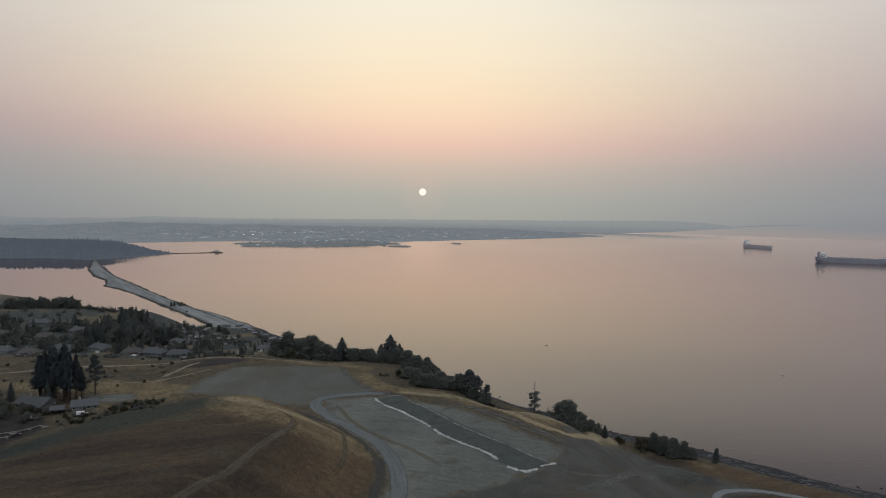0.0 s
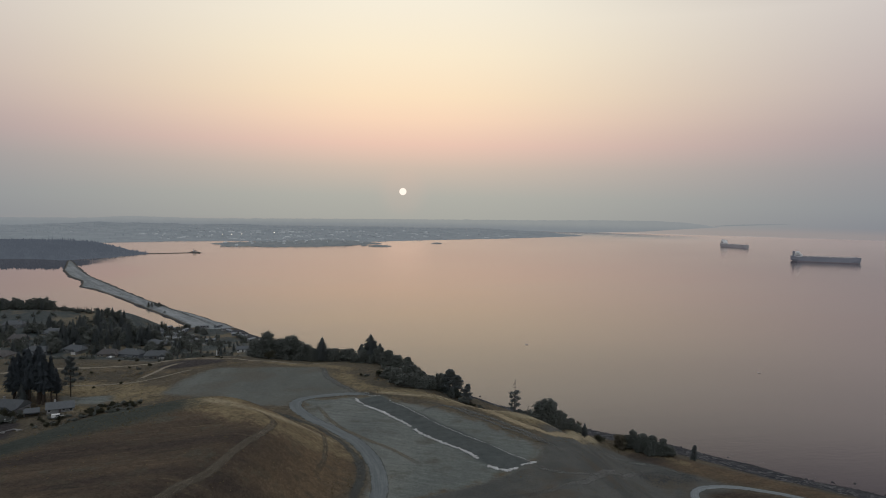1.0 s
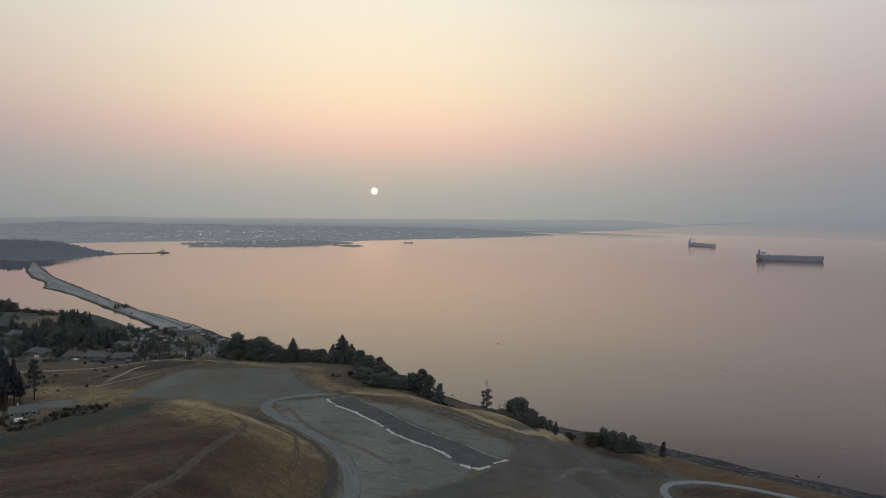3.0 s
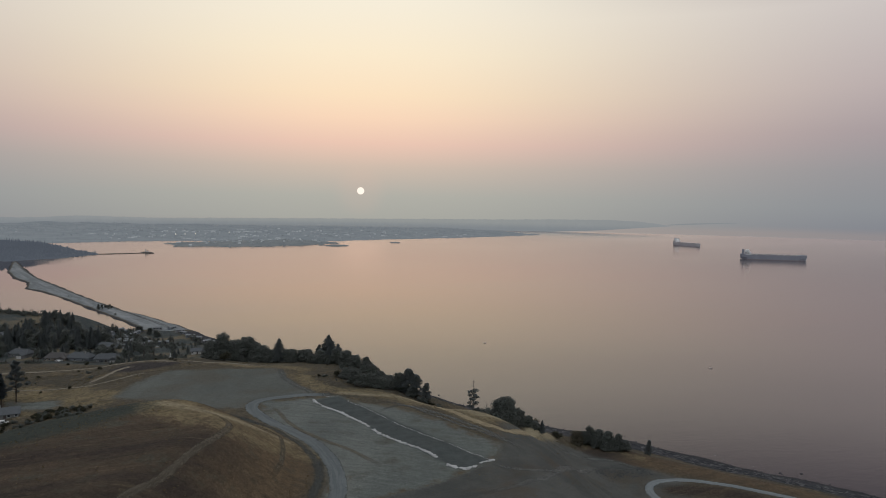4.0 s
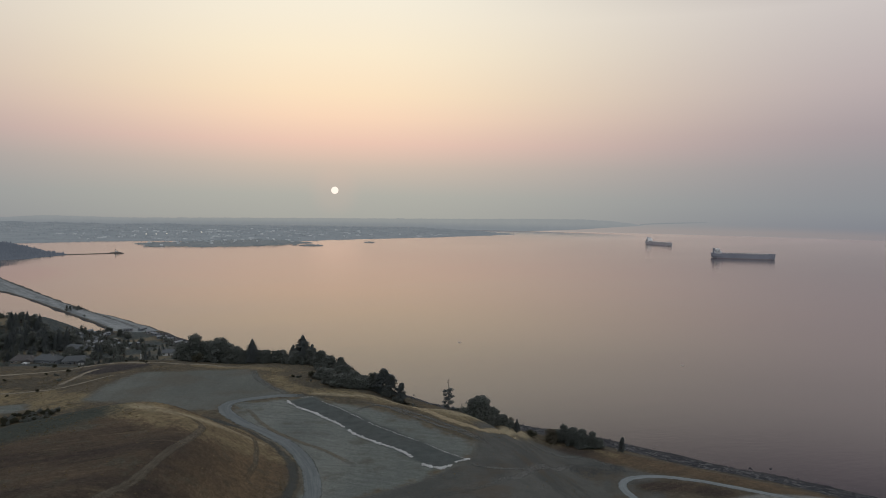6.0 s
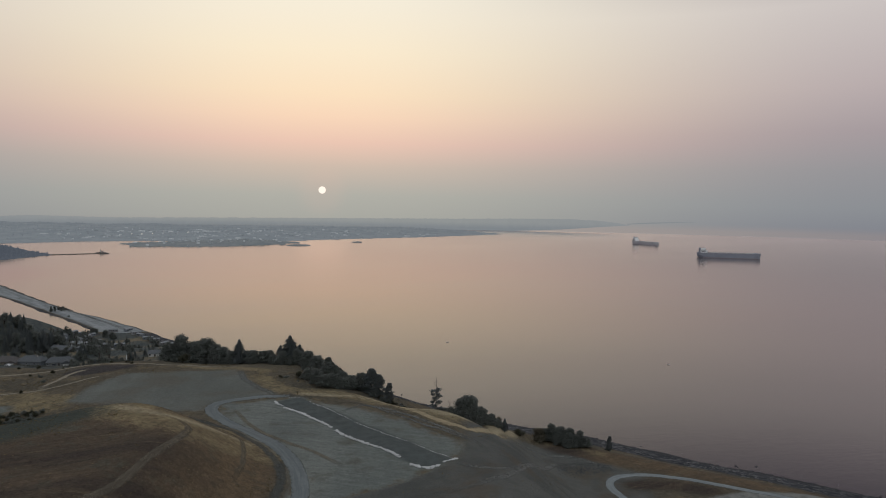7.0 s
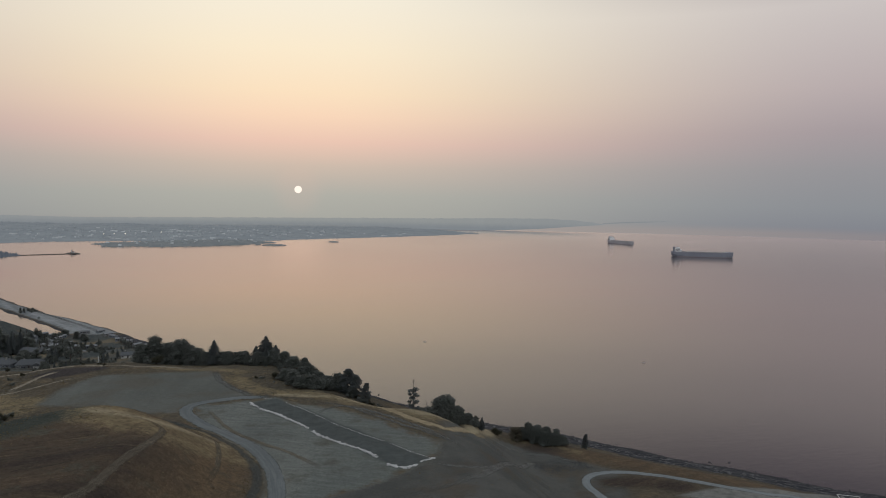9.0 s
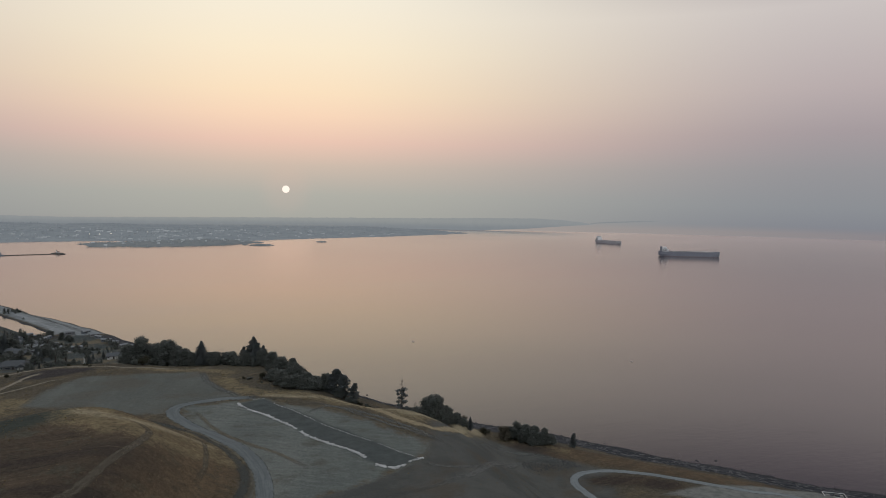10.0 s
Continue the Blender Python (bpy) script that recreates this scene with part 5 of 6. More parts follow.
    for s in (-1, 1):
        rod(bm, (-h + 0.1 * L, s * (beam / 2 - 0.3), board + 1.1), (h - 0.12 * L, s * (beam / 2 - 0.3), board + 1.1), 0.07, 0.07, 4)
    part("railing", bm, M_STEEL, ship)
    return ship


cargo_ship("long laden bulk carrier with dark hull and white stern deckhouse, anchored", 194, 31, 15.5, 15, 7, pose(1254, 2166, 0, 0, 0, -20.5), M_HULL)
cargo_ship("hazy grey cargo ship with white stern deckhouse, anchored further out", 166, 28, 13, 18, 5, pose(1325, 2970, 0, 0, 0, -74), M_PALE_HULL)

# ---- houses ----
M_ROOF = plain("grey_shingle_roof", (0.112, 0.120, 0.126), 0.9, 0.35, 0.8)
M_ROOF_BROWN = plain("brown_shingle_roof", (0.105, 0.098, 0.094), 0.9, 0.35, 0.8)
M_WALL = plain("pale_siding", (0.20, 0.205, 0.205), 0.8, 0.2, 0.5)
M_WALL_TAN = plain("tan_stucco", (0.23, 0.205, 0.165), 0.85, 0.25, 0.5)
M_WALL_BLUE = plain("blue_grey_siding", (0.20, 0.22, 0.24), 0.8, 0.25, 0.5)
M_DOOR = plain("dark_painted_door", (0.07, 0.06, 0.055), 0.6, 0.2, 1.0)
M_CONCRETE = plain("concrete", (0.36, 0.35, 0.33), 0.9, 0.3, 0.6)


def gable(bm, x0, x1, y0, y1, z, rise, hip=0.0, over=0.6):
    """A pitched roof slab with eaves, its ridge along x; hip: how far the ridge ends stand in."""
    ym = (y0 + y1) / 2
    top = [(x0 - over + hip, ym, z + rise), (x1 + over - hip, ym, z + rise)]
    low = [(x0 - over, y0 - over, z - 0.25), (x1 + over, y0 - over, z - 0.25), (x1 + over, y1 + over, z - 0.25), (x0 - over, y1 + over, z - 0.25)]
    v = [bm.verts.new(p) for p in low + top] + [bm.verts.new((x, y, zz - 0.3)) for x, y, zz in low]
    for f in ((0, 1, 5, 4), (2, 3, 4, 5), (3, 0, 4), (1, 2, 5), (0, 6, 7, 1), (1, 7, 8, 2), (2, 8, 9, 3), (3, 9, 6, 0), (6, 9, 8, 7)):
        bm.faces.new([v[k] for k in f])
    bmesh.ops.recalc_face_normals(bm, faces=bm.faces)
    return bm


def house(label, w, d, h, rise, wall, roof, hip=0.0, wing=True, windows=4, garage=True):
    """A detached house, its front towards -y."""
    home = empty("house", label, "house")
    bm = bmesh.new()
    box(bm, -w / 2, w / 2, -d / 2, d / 2, -1.2, h)
    if hip == 0:
        for s in (-1, 1):
            v = [bm.verts.new(p) for p in ((s * w / 2, -d / 2, h), (s * w / 2, d / 2, h), (s * w / 2, 0, h + rise - 0.2))]
            bm.faces.new(v if s > 0 else v[::-1])
    part("wall", bm, wall, home)
    part("roof", gable(bmesh.new(), -w / 2, w / 2, -d / 2, d / 2, h, rise, hip), roof, home)
    if wing:
        part("wing_wall", box(bmesh.new(), w * 0.12, w * 0.48, -d / 2 - 3.5, -d / 2 + 0.5, -1.2, h * 0.92), wall, home)
        bm = gable(bmesh.new(), -d / 2 - 3.5, 0.0, -w * 0.18, w * 0.18, h * 0.9, rise * 0.62)
        bmesh.ops.transform(bm, matrix=pose(w * 0.30, 0, 0, 0, 0, 90), verts=bm.verts)
        part("wing_roof", bm, roof, home)
    front = -d / 2 - 3.5 if wing else -d / 2
    if garage:
        gx = w * 0.30
        part("garage_door", box(bmesh.new(), gx - w * 0.12, gx + w * 0.12, front - 0.08, front + 0.1, -0.1, 2.2), M_WHITE, home, "white garage door")
    part("door", box(bmesh.new(), -0.6, 0.5, -d / 2 - 0.08, -d / 2 + 0.1, 0, 2.1), M_DOOR, home, "dark front door")
    floors = max(1, int(h // 2.6))
    for f in range(floors):
        for k in range(windows):
            x = -w * 0.42 + k * (w * 0.5 / max(1, windows - 1)) if wing else -w * 0.4 + k * (w * 0.8 / max(1, windows - 1))
            if f == 0 and -1.6 < x < 1.4:
                continue
            for y in (-d / 2, d / 2):
                s = -1 if y < 0 else 1
                pane = part("window", box(bmesh.new(), x - 0.7, x + 0.7, y - 0.07, y + 0.07, 1.0 + 2.7 * f, 2.2 + 2.7 * f), M_WHITE, home, "white window frame")
                part("pane", box(bmesh.new(), x - 0.58, x + 0.58, y + s * 0.07 - 0.02, y + s * 0.07 + 0.03, 1.12 + 2.7 * f, 2.08 + 2.7 * f), M_GLASS, pane)
    part("chimney", box(bmesh.new(), -w * 0.25, -w * 0.25 + 0.9, 0.6, 1.4, h, h + rise + 0.8), M_CONCRETE, home)
    return home


def trailer(label, wall):
    """A small mobile home with a shallow roof."""
    home = empty("mobile_home", label, "mobile home")
    part("wall", box(bmesh.new(), -5, 5, -2, 2, -0.8, 2.7, 0.1), wall, home)
    part("roof", gable(bmesh.new(), -5, 5, -2, 2, 2.7, 0.8, 0, 0.3), M_SHEET, home)
    for x in (-3.4, 0.2, 3.2):
        part("window", box(bmesh.new(), x - 0.6, x + 0.6, -2.06, -1.9, 1.1, 2.0), M_GLASS, home)
    part("door", box(bmesh.new(), -1.9, -1.1, -2.06, -1.9, 0.1, 2.1), M_DOOR, home)
    return home


M_SHEET = plain("pale_sheet_roof", (0.215, 0.225, 0.232), 0.5, 0.2, 0.5)
kinds = [house("pale low house with a wide grey hipped roof", 17, 10, 3.2, 2.8, M_WALL, M_ROOF, 3.0),
         house("tan bungalow with a brown hipped roof", 15, 10, 3.0, 2.8, M_WALL_TAN, M_ROOF_BROWN, 3.5),
         house("blue-grey house with a grey hipped roof", 18, 11, 3.3, 3.0, M_WALL_BLUE, M_ROOF, 4.0),
         house("tan low house with a brown hipped roof", 16, 10, 3.4, 3.0, M_WALL_TAN, M_ROOF_BROWN, 3.0, False)]


def put(model, x, y, turn, scale=1.0, group="", sink=0.0):
    m = pose(x, y, ground(x, y) - sink, 0, 0, turn)
    if model.name in used:
        model = copy_thing(model, m)
    else:
        used[model.name] = True
        model.matrix_basis = m
    if group:
        model["group"] = group
    return model


put(house("small white house with a grey gabled roof among trees", 9, 6, 2.8, 1.8, M_WHITE, M_ROOF, 0, False, 3, False), -141, 556, 12, 1, "neighbourhood houses", 0.3)
rnd = random.Random(14)
for k, (x, y) in enumerate(PLOTS):
    put(kinds[(k * 5 + k // 3) % 4], x, y, rnd.uniform(-25, 25) + (180 if rnd.random() < 0.3 else 0), 1.0, "neighbourhood houses", 0.3)
M_TRAILER = plain("pale_trailer_siding", (0.25, 0.25, 0.25), 0.7, 0.2, 0.5)
trailers = [trailer("pale mobile home by the shore", M_TRAILER), trailer("pale mobile home in a seaside park", M_TRAILER), trailer("grey mobile home in a seaside park", M_WALL_BLUE)]
made = []
for k in range(1600):
    x, y = rnd.uniform(-292, -130), rnd.uniform(700, 850)
    s = float(to_area(np.array(x), np.array(y), LAND))
    if s > 20 and s < 150 and ground(x, y) > 1.8 and all(math.hypot(x - a, y - b) > 9.5 for a, b in made):
        made.append((x, y))
        put(trailers[len(made) % 3], x, y, rnd.choice((-46, 44, 10, 75)) + rnd.uniform(-14, 14), 1, "seaside mobile homes", 0.2)
    if len(made) == 120:
        break

# The two farm houses below the firs, with a carport, cars and pale pipes.
farm = house("low white farm house with a grey roof below tall firs", 11, 7, 2.6, 2.2, M_WALL, M_ROOF, 0, False, 4, False)
put(farm, -170, 333, 24, 1, "farm houses", 0.2)
barn = house("pale farm house with a grey roof among shrubs", 15, 9, 3.0, 2.4, M_WALL, M_ROOF, 0, True, 4, False)
put(barn, -196, 337, -8, 1, "farm houses", 0.2)
carport = empty("carport", "small dark open carport beside a white farm house", "carport")
carport.matrix_basis = pose(-180.5, 328, ground(-180.5, 328), 0, 0, 24)
for x in (-2.8, 2.8):
    for y in (-2.5, 2.5):
        part("post", box(bmesh.new(), x - 0.12, x + 0.12, y - 0.12, y + 0.12, -0.6, 2.4), M_DOOR, carport)
part("roof", gable(bmesh.new(), -3, 3, -2.8, 2.8, 2.5, 1.2, 0, 0.3), M_ROOF, carport)
part("back_wall", box(bmesh.new(), -2.8, 2.8, 2.55, 2.75, -0.6, 2.4), M_WALL_BLUE, carport)

M_TYRE = plain("black_rubber", (0.025, 0.025, 0.025), 0.9, 0.2, 2.0)
M_VANWHITE = plain("white_vehicle_paint", (0.75, 0.75, 0.74), 0.3, 0.08, 1.0, spec=0.5)
M_DARKCAR = plain("dark_vehicle_paint", (0.04, 0.045, 0.055), 0.3, 0.1, 1.0, spec=0.5)


def vehicle(name, label, L, w, h, nose, mat):
    car = empty(name, label, "van" if name == "van" else "car")
    prof = [(-L / 2, 0.45), (-L / 2, h * 0.93), (-L / 2 + 0.25, h), (L / 2 - nose - 0.7, h), (L / 2 - nose, h * 0.58), (L / 2 - 0.12, h * 0.5), (L / 2, 0.7), (L / 2, 0.45)]
    part("body", loft([[(x, y, z) for x, z in prof] for y in (-w / 2, w / 2)]), mat, car)
    part("side_window", box(bmesh.new(), -L * 0.1, L / 2 - nose - 0.75, -w / 2 - 0.02, w / 2 + 0.02, h * 0.6, h * 0.88), M_GLASS, car)
    part("windscreen", loft([[(L / 2 - nose - 0.72, y, h * 0.97), (L / 2 - nose - 0.66, y, h * 0.99), (L / 2 - nose + 0.04, y, h * 0.6), (L / 2 - nose - 0.05, y, h * 0.58)] for y in (-w * 0.44, w * 0.44)]), M_GLASS, car)
    for x in (-L * 0.32, L * 0.32):
        for y in (-w / 2 + 0.1, w / 2 - 0.1):
            wheel = part("wheel", rod(bmesh.new(), (x, y - 0.13, 0.36), (x, y + 0.13, 0.36), 0.36, 0.36, 14), M_TYRE, car)
            part("rim", rod(bmesh.new(), (x, y - 0.15, 0.36), (x, y + 0.15, 0.36), 0.2, 0.2, 10), M_STEEL, wheel)
    for y in (-w * 0.36, w * 0.36):
        part("headlight", box(bmesh.new(), L / 2 - 0.06, L / 2 + 0.03, y - 0.16, y + 0.16, 0.62, 0.8), M_GLASS, car)
    return car


put(vehicle("van", "white panel van parked by the farm house", 5.0, 1.9, 2.0, 0.9, M_VANWHITE), -164.5, 319.5, 22)
cars = [vehicle("car", "white car parked on the farm track", 4.4, 1.8, 1.45, 1.1, M_VANWHITE), vehicle("car", "dark car parked on bare ground", 4.4, 1.8, 1.45, 1.1, M_DARKCAR)]
put(cars[0], -186, 318, 15)
put(cars[1], -179, 293, 60)
for k, (x, y) in enumerate(((-322, 531), (-300, 536), (-236, 535), (-208, 541), (-131, 537))):
    put(cars[k % 2], x, y, 90 + 30 * k, 1, "cars by the houses")

# Pale pipes laid over the bare ground near the farm.
M_PIPE = plain("pale_plastic_pipe", (0.27, 0.265, 0.26), 0.5, 0.2, 0.3)


def pipe_line(pts, r, label):
    pipe = empty("pipe", label, "pipe", "pipes near the farm")
    prev = None
    for x, y in pts:
        here = Vector((x, y, ground(x, y) + r + 0.35))
        if prev is not None:
            part("pipe_length", rod(bmesh.new(), prev, here, r, r, 8), M_PIPE, pipe, smooth=True)
            mid = (prev + here) / 2
            g = ground(mid.x, mid.y)
            part("support_block", box(bmesh.new(), mid.x - 0.5, mid.x + 0.5, mid.y - 0.5, mid.y + 0.5, g - 0.4, mid.z - r * 0.6), M_CONCRETE, pipe)
        prev = here


pipe_line([(-196, 290), (-188, 293), (-187, 296), (-181, 299), (-176, 305), (-171, 303)], 0.24, "long pale pipe laid in bends over bare ground")
pipe_line([(-194, 286), (-185, 289), (-178, 293)], 0.2, "second pale pipe beside the first")

# ---- rows of pale boulders along the dark strip ----
M_BOULDER = plain("pale_limestone", (0.56, 0.56, 0.545), 0.9, 0.35, 0.9)


def boulder_mesh(seed):
    bm = bmesh.new()
    bmesh.ops.create_cube(bm, size=0.85)
    bmesh.ops.bevel(bm, geom=bm.edges[:], offset=0.16, segments=1, affect="EDGES")
    rr = random.Random(seed)
    for v in bm.verts:
        v.co *= rr.uniform(0.7, 1.2)
        v.co.z = max(v.co.z * 0.85, -0.25)
    me = bpy.data.meshes.new("boulder")
    bm.to_mesh(me)
    bm.free()
    me.materials.append(M_BOULDER)
    return me


BOULDERS = [boulder_mesh(k) for k in range(6)]


def boulder_row(pts, count, low, high, label, seed, gaps, spread):
    row = empty("boulder_row", label, "boulder row", "pale boulder rows")
    rr = random.Random(seed)
    leg = [math.dist(a, b) for a, b in zip(pts, pts[1:])]
    for k in range(count):
        d = (k + rr.uniform(-0.4, 0.4)) / count * sum(leg)
        if any(a < d / sum(leg) < b for a, b in gaps):
            continue
        i = 0
        while i < len(leg) - 1 and d > leg[i]:
            d -= leg[i]
            i += 1
        f = min(max(d / leg[i], 0), 1)
        x, y = (pts[i][c] + (pts[i + 1][c] - pts[i][c]) * f + rr.uniform(-spread, spread) for c in (0, 1))
        s = rr.uniform(low, high)
        share("boulder", rr.choice(BOULDERS), row, pose(x, y, ground(x, y) + 0.1 * s, rr.uniform(-12, 12), rr.uniform(-12, 12), rr.uniform(0, 360)) @ Matrix.Diagonal((s * rr.uniform(0.9, 1.7), s, s * 0.5, 1)))
    return row


boulder_row([(-32, 343), (-31, 340), (-21, 327), (-3, 298), (-1, 295), (22, 263)], 280, 0.4, 1.35, "broken row of pale boulders along a dark gravel strip", 1, [(0.08, 0.1), (0.53, 0.56), (0.71, 0.72), (0.3, 0.306), (0.4, 0.408), (0.86, 0.868)], 0.4)
boulder_row([(25, 255), (31, 250), (36, 253)], 34, 0.6, 1.5, "heap of pale boulders at the strip's corner", 2, [], 0.6)
boulder_row([(38, 256), (44, 259)], 9, 0.6, 1.2, "few pale boulders at the strip's end", 3, [(0.3, 0.42)], 0.3)
boulder_row([(-26, 349), (-20, 351), (-17, 346), (-5, 326), (15, 295), (42, 259)], 150, 0.25, 0.55, "thin line of small pale stones along a gravel strip", 4, [(0.05, 0.13), (0.45, 0.47), (0.78, 0.8)], 0.25)

# ---- beach: driftwood, dark rocks ----
M_WET = plain("wet_dark_stone", (0.042, 0.044, 0.050), 0.6, 0.5, 0.4)
rr = random.Random(33)
shoreline = [p for p in COAST if p[1] > 120]
verts, faces = [], []


def along(f):
    leg = [math.dist(a, b) for a, b in zip(shoreline, shoreline[1:])]
    d = f * sum(leg)
    for (a, b), L in zip(zip(shoreline, shoreline[1:]), leg):
        if d <= L:
            t = Vector((b[0] - a[0], b[1] - a[1], 0)).normalized()
            return Vector((*a, 0)) + t * d, t
        d -= L
    return Vector((*shoreline[-1], 0)), t


for k in range(1100):
    p, t = along(rr.random())
    inland = Vector((-t.y, t.x, 0))
    p = p + inland * rr.gauss(14.5, 3.4)
    z = ground(p.x, p.y)
    if z < 0.3:
        continue
    a, L, r = rr.gauss(0, 0.3), rr.uniform(0.8, 3.6), rr.uniform(0.06, 0.15)
    u = (t * math.cos(a) + inland * math.sin(a)) * L / 2
    v = Vector((-u.y, u.x, 0)).normalized() * r
    i = len(verts)
    c = Vector((p.x, p.y, z + r * 0.6))
    up = Vector((0, 0, r))
    for e in (-1, 1):
        q = c + u * e
        verts += [q + v, q + up, q - v, q - up]
    faces += [(i + k2, i + (k2 + 1) % 4, i + 4 + (k2 + 1) % 4, i + 4 + k2) for k2 in range(4)] + [(i, i + 3, i + 2, i + 1), (i + 4, i + 5, i + 6, i + 7)]
tagged(new("driftwood", mesh_of("driftwood", verts, faces, plain("bleached_driftwood", (0.26, 0.255, 0.25), 0.9, 0.4, 0.6))), "bleached driftwood logs strewn along the beach", "driftwood", kind="stuff")
verts, faces = [], []
for k in range(5200):
    p, t = along(rr.random())
    inland = Vector((-t.y, t.x, 0))
    p = p + inland * (rr.gauss(3.6, 2.8) if k % 14 else rr.gauss(-5.0, 3.5))
    z = max(ground(p.x, p.y), -0.2)
    s = rr.uniform(0.2, 0.65) * (2.0 if rr.random() < 0.05 else 1)
    i = len(verts)
    for q in range(6):
        a = q * 1.047
        verts.append((p.x + s * rr.uniform(0.6, 1.1) * math.cos(a), p.y + s * rr.uniform(0.6, 1.1) * math.sin(a), z - 0.3))
    for q in range(3):
        a = q * 2.09
        verts.append((p.x + s * 0.5 * math.cos(a), p.y + s * 0.5 * math.sin(a), z + s * rr.uniform(0.35, 0.6)))
    faces += [(i, i + 1, i + 6), (i + 1, i + 2, i + 7, i + 6), (i + 2, i + 3, i + 7), (i + 3, i + 4, i + 8, i + 7), (i + 4, i + 5, i + 8), (i + 5, i, i + 6, i + 8), (i + 6, i + 7, i + 8)]
tagged(new("shore_rocks", mesh_of("shore_rocks", verts, faces, M_WET)), "dark wet rocks and weed at the waterline", "rocks", kind="stuff")

# White-framed open enclosure with machinery by the beach.
pen = empty("enclosure", "dark open enclosure with white rim beams and machinery", "enclosure")
pen.matrix_basis = pose(270.8, 315.0, ground(270.8, 315.0), 0, 0, -24.5)
for name, x0, x1, y0, y1 in (("back_wall", -5.3, 5.3, 3.1, 3.35), ("front_wall", -5.3, 5.3, -3.35, -3.1), ("end_wall", -5.3, -5.05, -3.1, 3.1), ("end_wall", 5.05, 5.3, -3.1, 3.1)):
    part(name, box(bmesh.new(), x0, x1, y0, y1, -1.2, 0.5), M_ROOF, pen)
for x0, x1, y0, y1 in ((-5.4, 5.4, 3.0, 3.45), (-5.4, 5.4, -3.45, -3.0), (-5.4, -5.0, -3.0, 3.0), (5.0, 5.4, -3.0, 3.0)):
    part("rim_beam", box(bmesh.new(), x0, x1, y0, y1, 0.5, 0.7, 0.04), M_WHITE, pen, "white rim beam")
for x, y, s, mat in ((-3.2, 0.8, 0.9, M_CONCRETE), (-1.2, 1.2, 0.8, M_DARKCAR), (1.4, 0.9, 1.2, M_DARKCAR), (3.6, 1.2, 0.8, M_CONCRETE), (-2.4, -1.6, 1.0, M_DARKCAR)):
    part("machine", box(bmesh.new(), x - s, x + s, y - s * 0.7, y + s * 0.7, -0.6, 0.3 + 0.3 * s, 0.15), mat, pen, "pump machine housing")

# Dark rubble heap beside the loop road.
verts, faces = [], []
for k in range(600):
    f, g = rr.random(), rr.random()
    x, y = 116 + 30 * f + rr.uniform(-3, 3), 360 + 5 * f + 9 * rr.gauss(0, 0.45)
    z, s = ground(x, y), rr.uniform(0.2, 0.8)
    i = len(verts)
    verts += [(x + s * rr.uniform(0.6, 1.1) * math.cos(q * 1.257), y + s * rr.uniform(0.6, 1.1) * math.sin(q * 1.257), z - 0.2) for q in range(5)] + [(x, y, z + s * rr.uniform(0.5, 0.9))]
    faces += [(i + q, i + (q + 1) % 5, i + 5) for q in range(5)]
tagged(new("rubble", mesh_of("rubble", verts, faces, plain("grey_rubble", (0.115, 0.12, 0.118), 0.9, 0.5, 0.8))), "dark rubble heaped beside the gravel loop road", "rubble", kind="stuff")


# Small things afloat, and a white marker post by the houses.
M_BOAT = plain("weathered_cream_boat_paint", (0.74, 0.66, 0.61), 0.7, 0.2, 0.5)


def boat(label, L, mat):
    b = empty("small_boat", label, "boat", "small boats")
    part("hull", loft([[(x, -w, 0.45 + rise), (x, -w * 0.55, -0.25), (x, w * 0.55, -0.25), (x, w, 0.45 + rise)] for x, w, rise in ((-L / 2, L * 0.15, 0), (-L * 0.1, L * 0.17, 0), (L * 0.25, L * 0.13, 0.1), (L * 0.5, 0.05, 0.35))]), mat, b)
    part("cabin", box(bmesh.new(), -L * 0.12, L * 0.14, -L * 0.1, L * 0.1, 0.3, 0.5, 0.05), M_BOAT, b, "pale little cabin")
    part("motor", box(bmesh.new(), -L / 2 - 0.4, -L / 2 + 0.1, -0.2, 0.2, -0.2, 0.7, 0.08), M_BOAT, b)
    return b


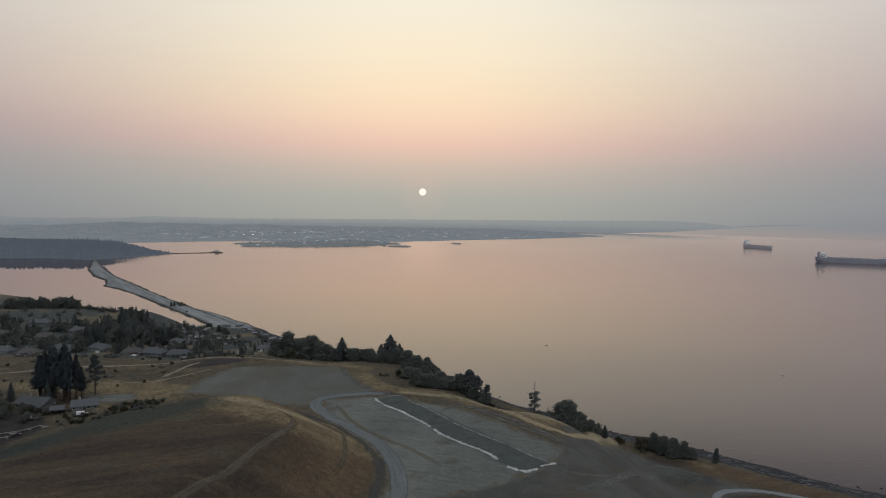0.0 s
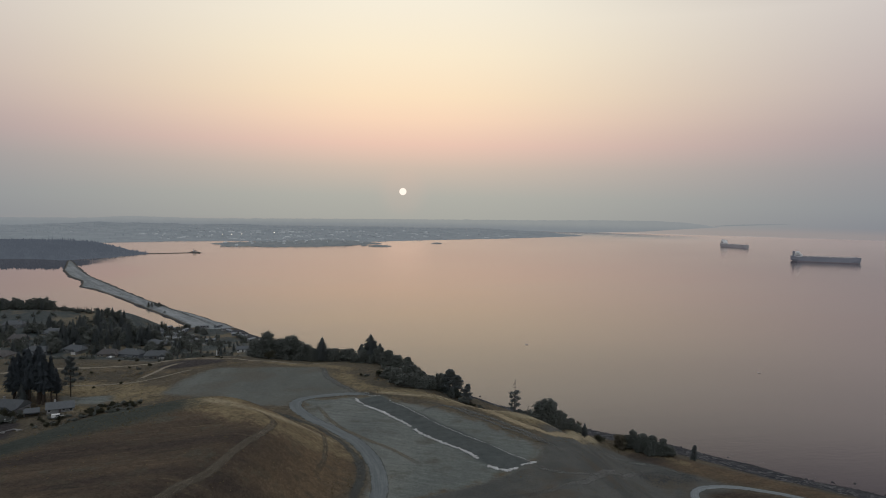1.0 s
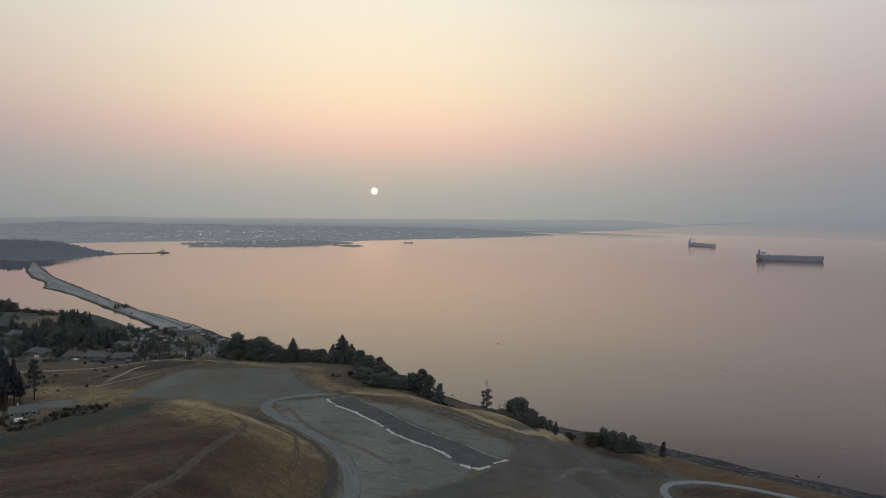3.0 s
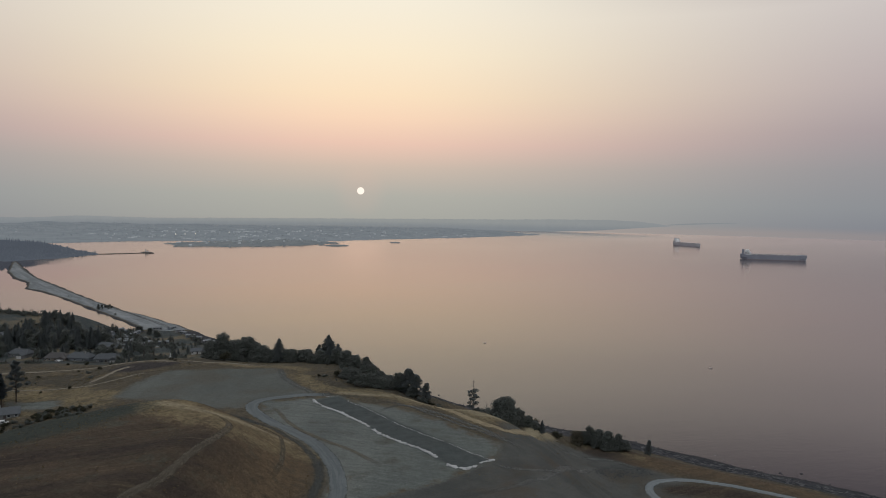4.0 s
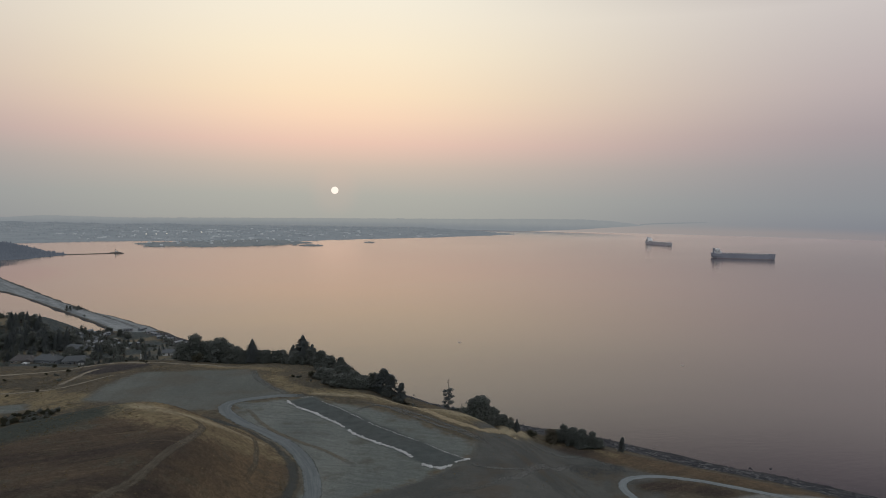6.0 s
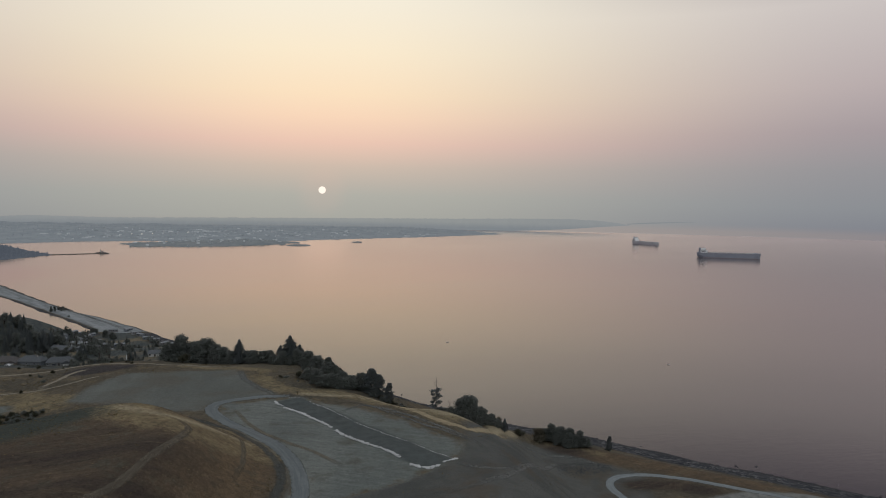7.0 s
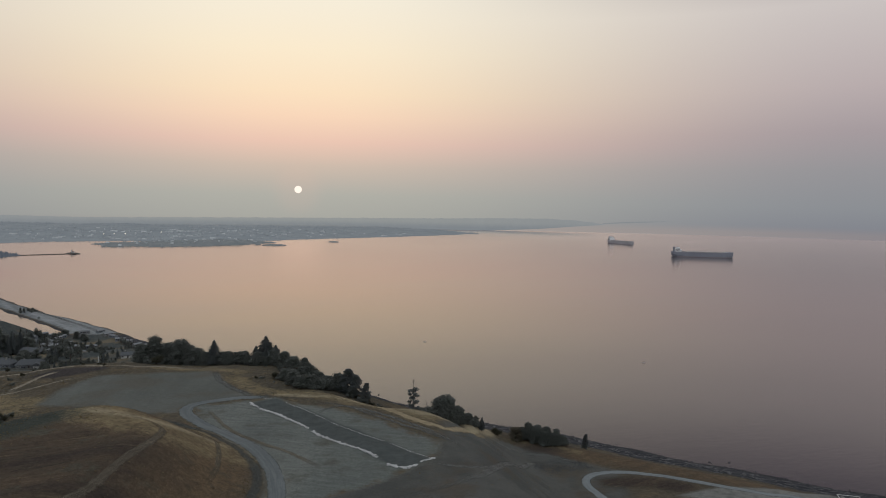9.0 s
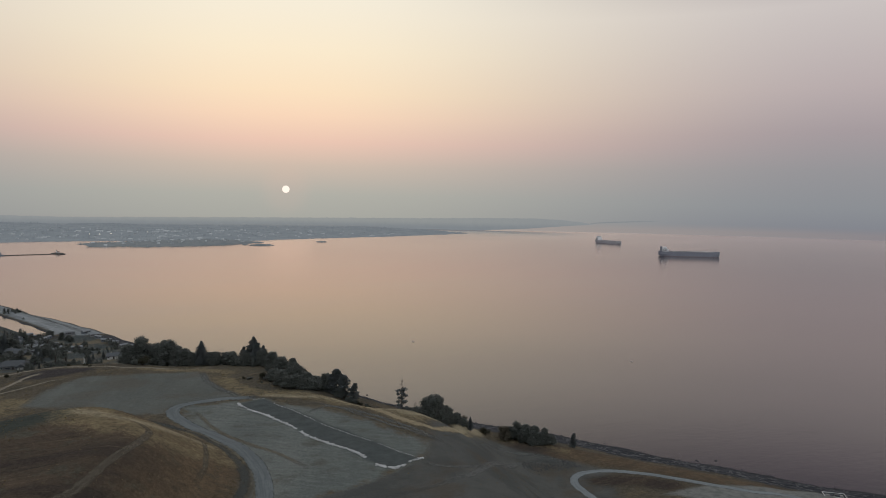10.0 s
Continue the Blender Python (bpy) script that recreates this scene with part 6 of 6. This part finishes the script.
boat("small pale boat far out on the calm bay", 2.6, M_BOAT).matrix_basis = pose(116, 771, 0, 0, 0, 8)
boat("small grey boat resting on the pink water", 2.4, M_BOAT).matrix_basis = pose(317, 647, 0, 0, 0, -20)
boat("small pale boat near the lighthouse", 4, M_BOAT).matrix_basis = pose(-359, 1799, 0, 0, 0, 40)
post = empty("marker_post", "white marker post standing among the village trees", "post")
post.matrix_basis = pose(-157, 540, ground(-157, 540))
part("shaft", rod(bmesh.new(), (0, 0, -0.5), (0, 0, 4.0), 0.4, 0.25, 8), M_WHITE, post)
part("cap", rod(bmesh.new(), (0, 0, 4.0), (0, 0, 4.6), 0.35, 0.05, 8), M_WHITE, post)


# ---- tufts of dry grass over the mound and the slopes ----
M_TUFT = leafy("dry_grass_tufts", (0.11, 0.092, 0.056), (0.25, 0.195, 0.105))
rr = random.Random(77)
verts, faces = [], []
made = 0
while made < 9000:
    x, y = rr.uniform(-235, 120), rr.uniform(185, 445)
    i, j = int(np.searchsorted(GX, x)), int(np.searchsorted(GY, y))
    bare = max(areas[k][j, i] for k in ("gravel", "field", "dark", "soil"))
    if bare > -2 or (areas["olive"][j, i] > 0 and rr.random() < 0.85) or bend(x, y, 16, 61) + bend(x, y, 40, 62) < rr.uniform(-0.6, 0.8) or (areas["brown"][j, i] > 4 and rr.random() < 0.7):
        continue
    made += 1
    z, h, w = ground(x, y) - 0.08, rr.uniform(0.10, 0.30), rr.uniform(0.2, 0.55)
    k = len(verts)
    for q in range(3):
        a = rr.uniform(0, 3.14)
        u, v = w * math.cos(a), w * math.sin(a)
        verts += [(x - u * 0.5, y - v * 0.5, z), (x + u * 0.5, y + v * 0.5, z), (x + u * 0.8, y + v * 0.8, z + h), (x - u * 0.7, y - v * 0.7, z + h * rr.uniform(0.6, 1.1))]
        faces.append((k + 4 * q, k + 4 * q + 1, k + 4 * q + 2, k + 4 * q + 3))
tagged(new("grass_tufts", mesh_of("grass_tufts", verts, faces, M_TUFT)), "dry straw-coloured grass tufts over the mound and slopes", "grass", kind="stuff")
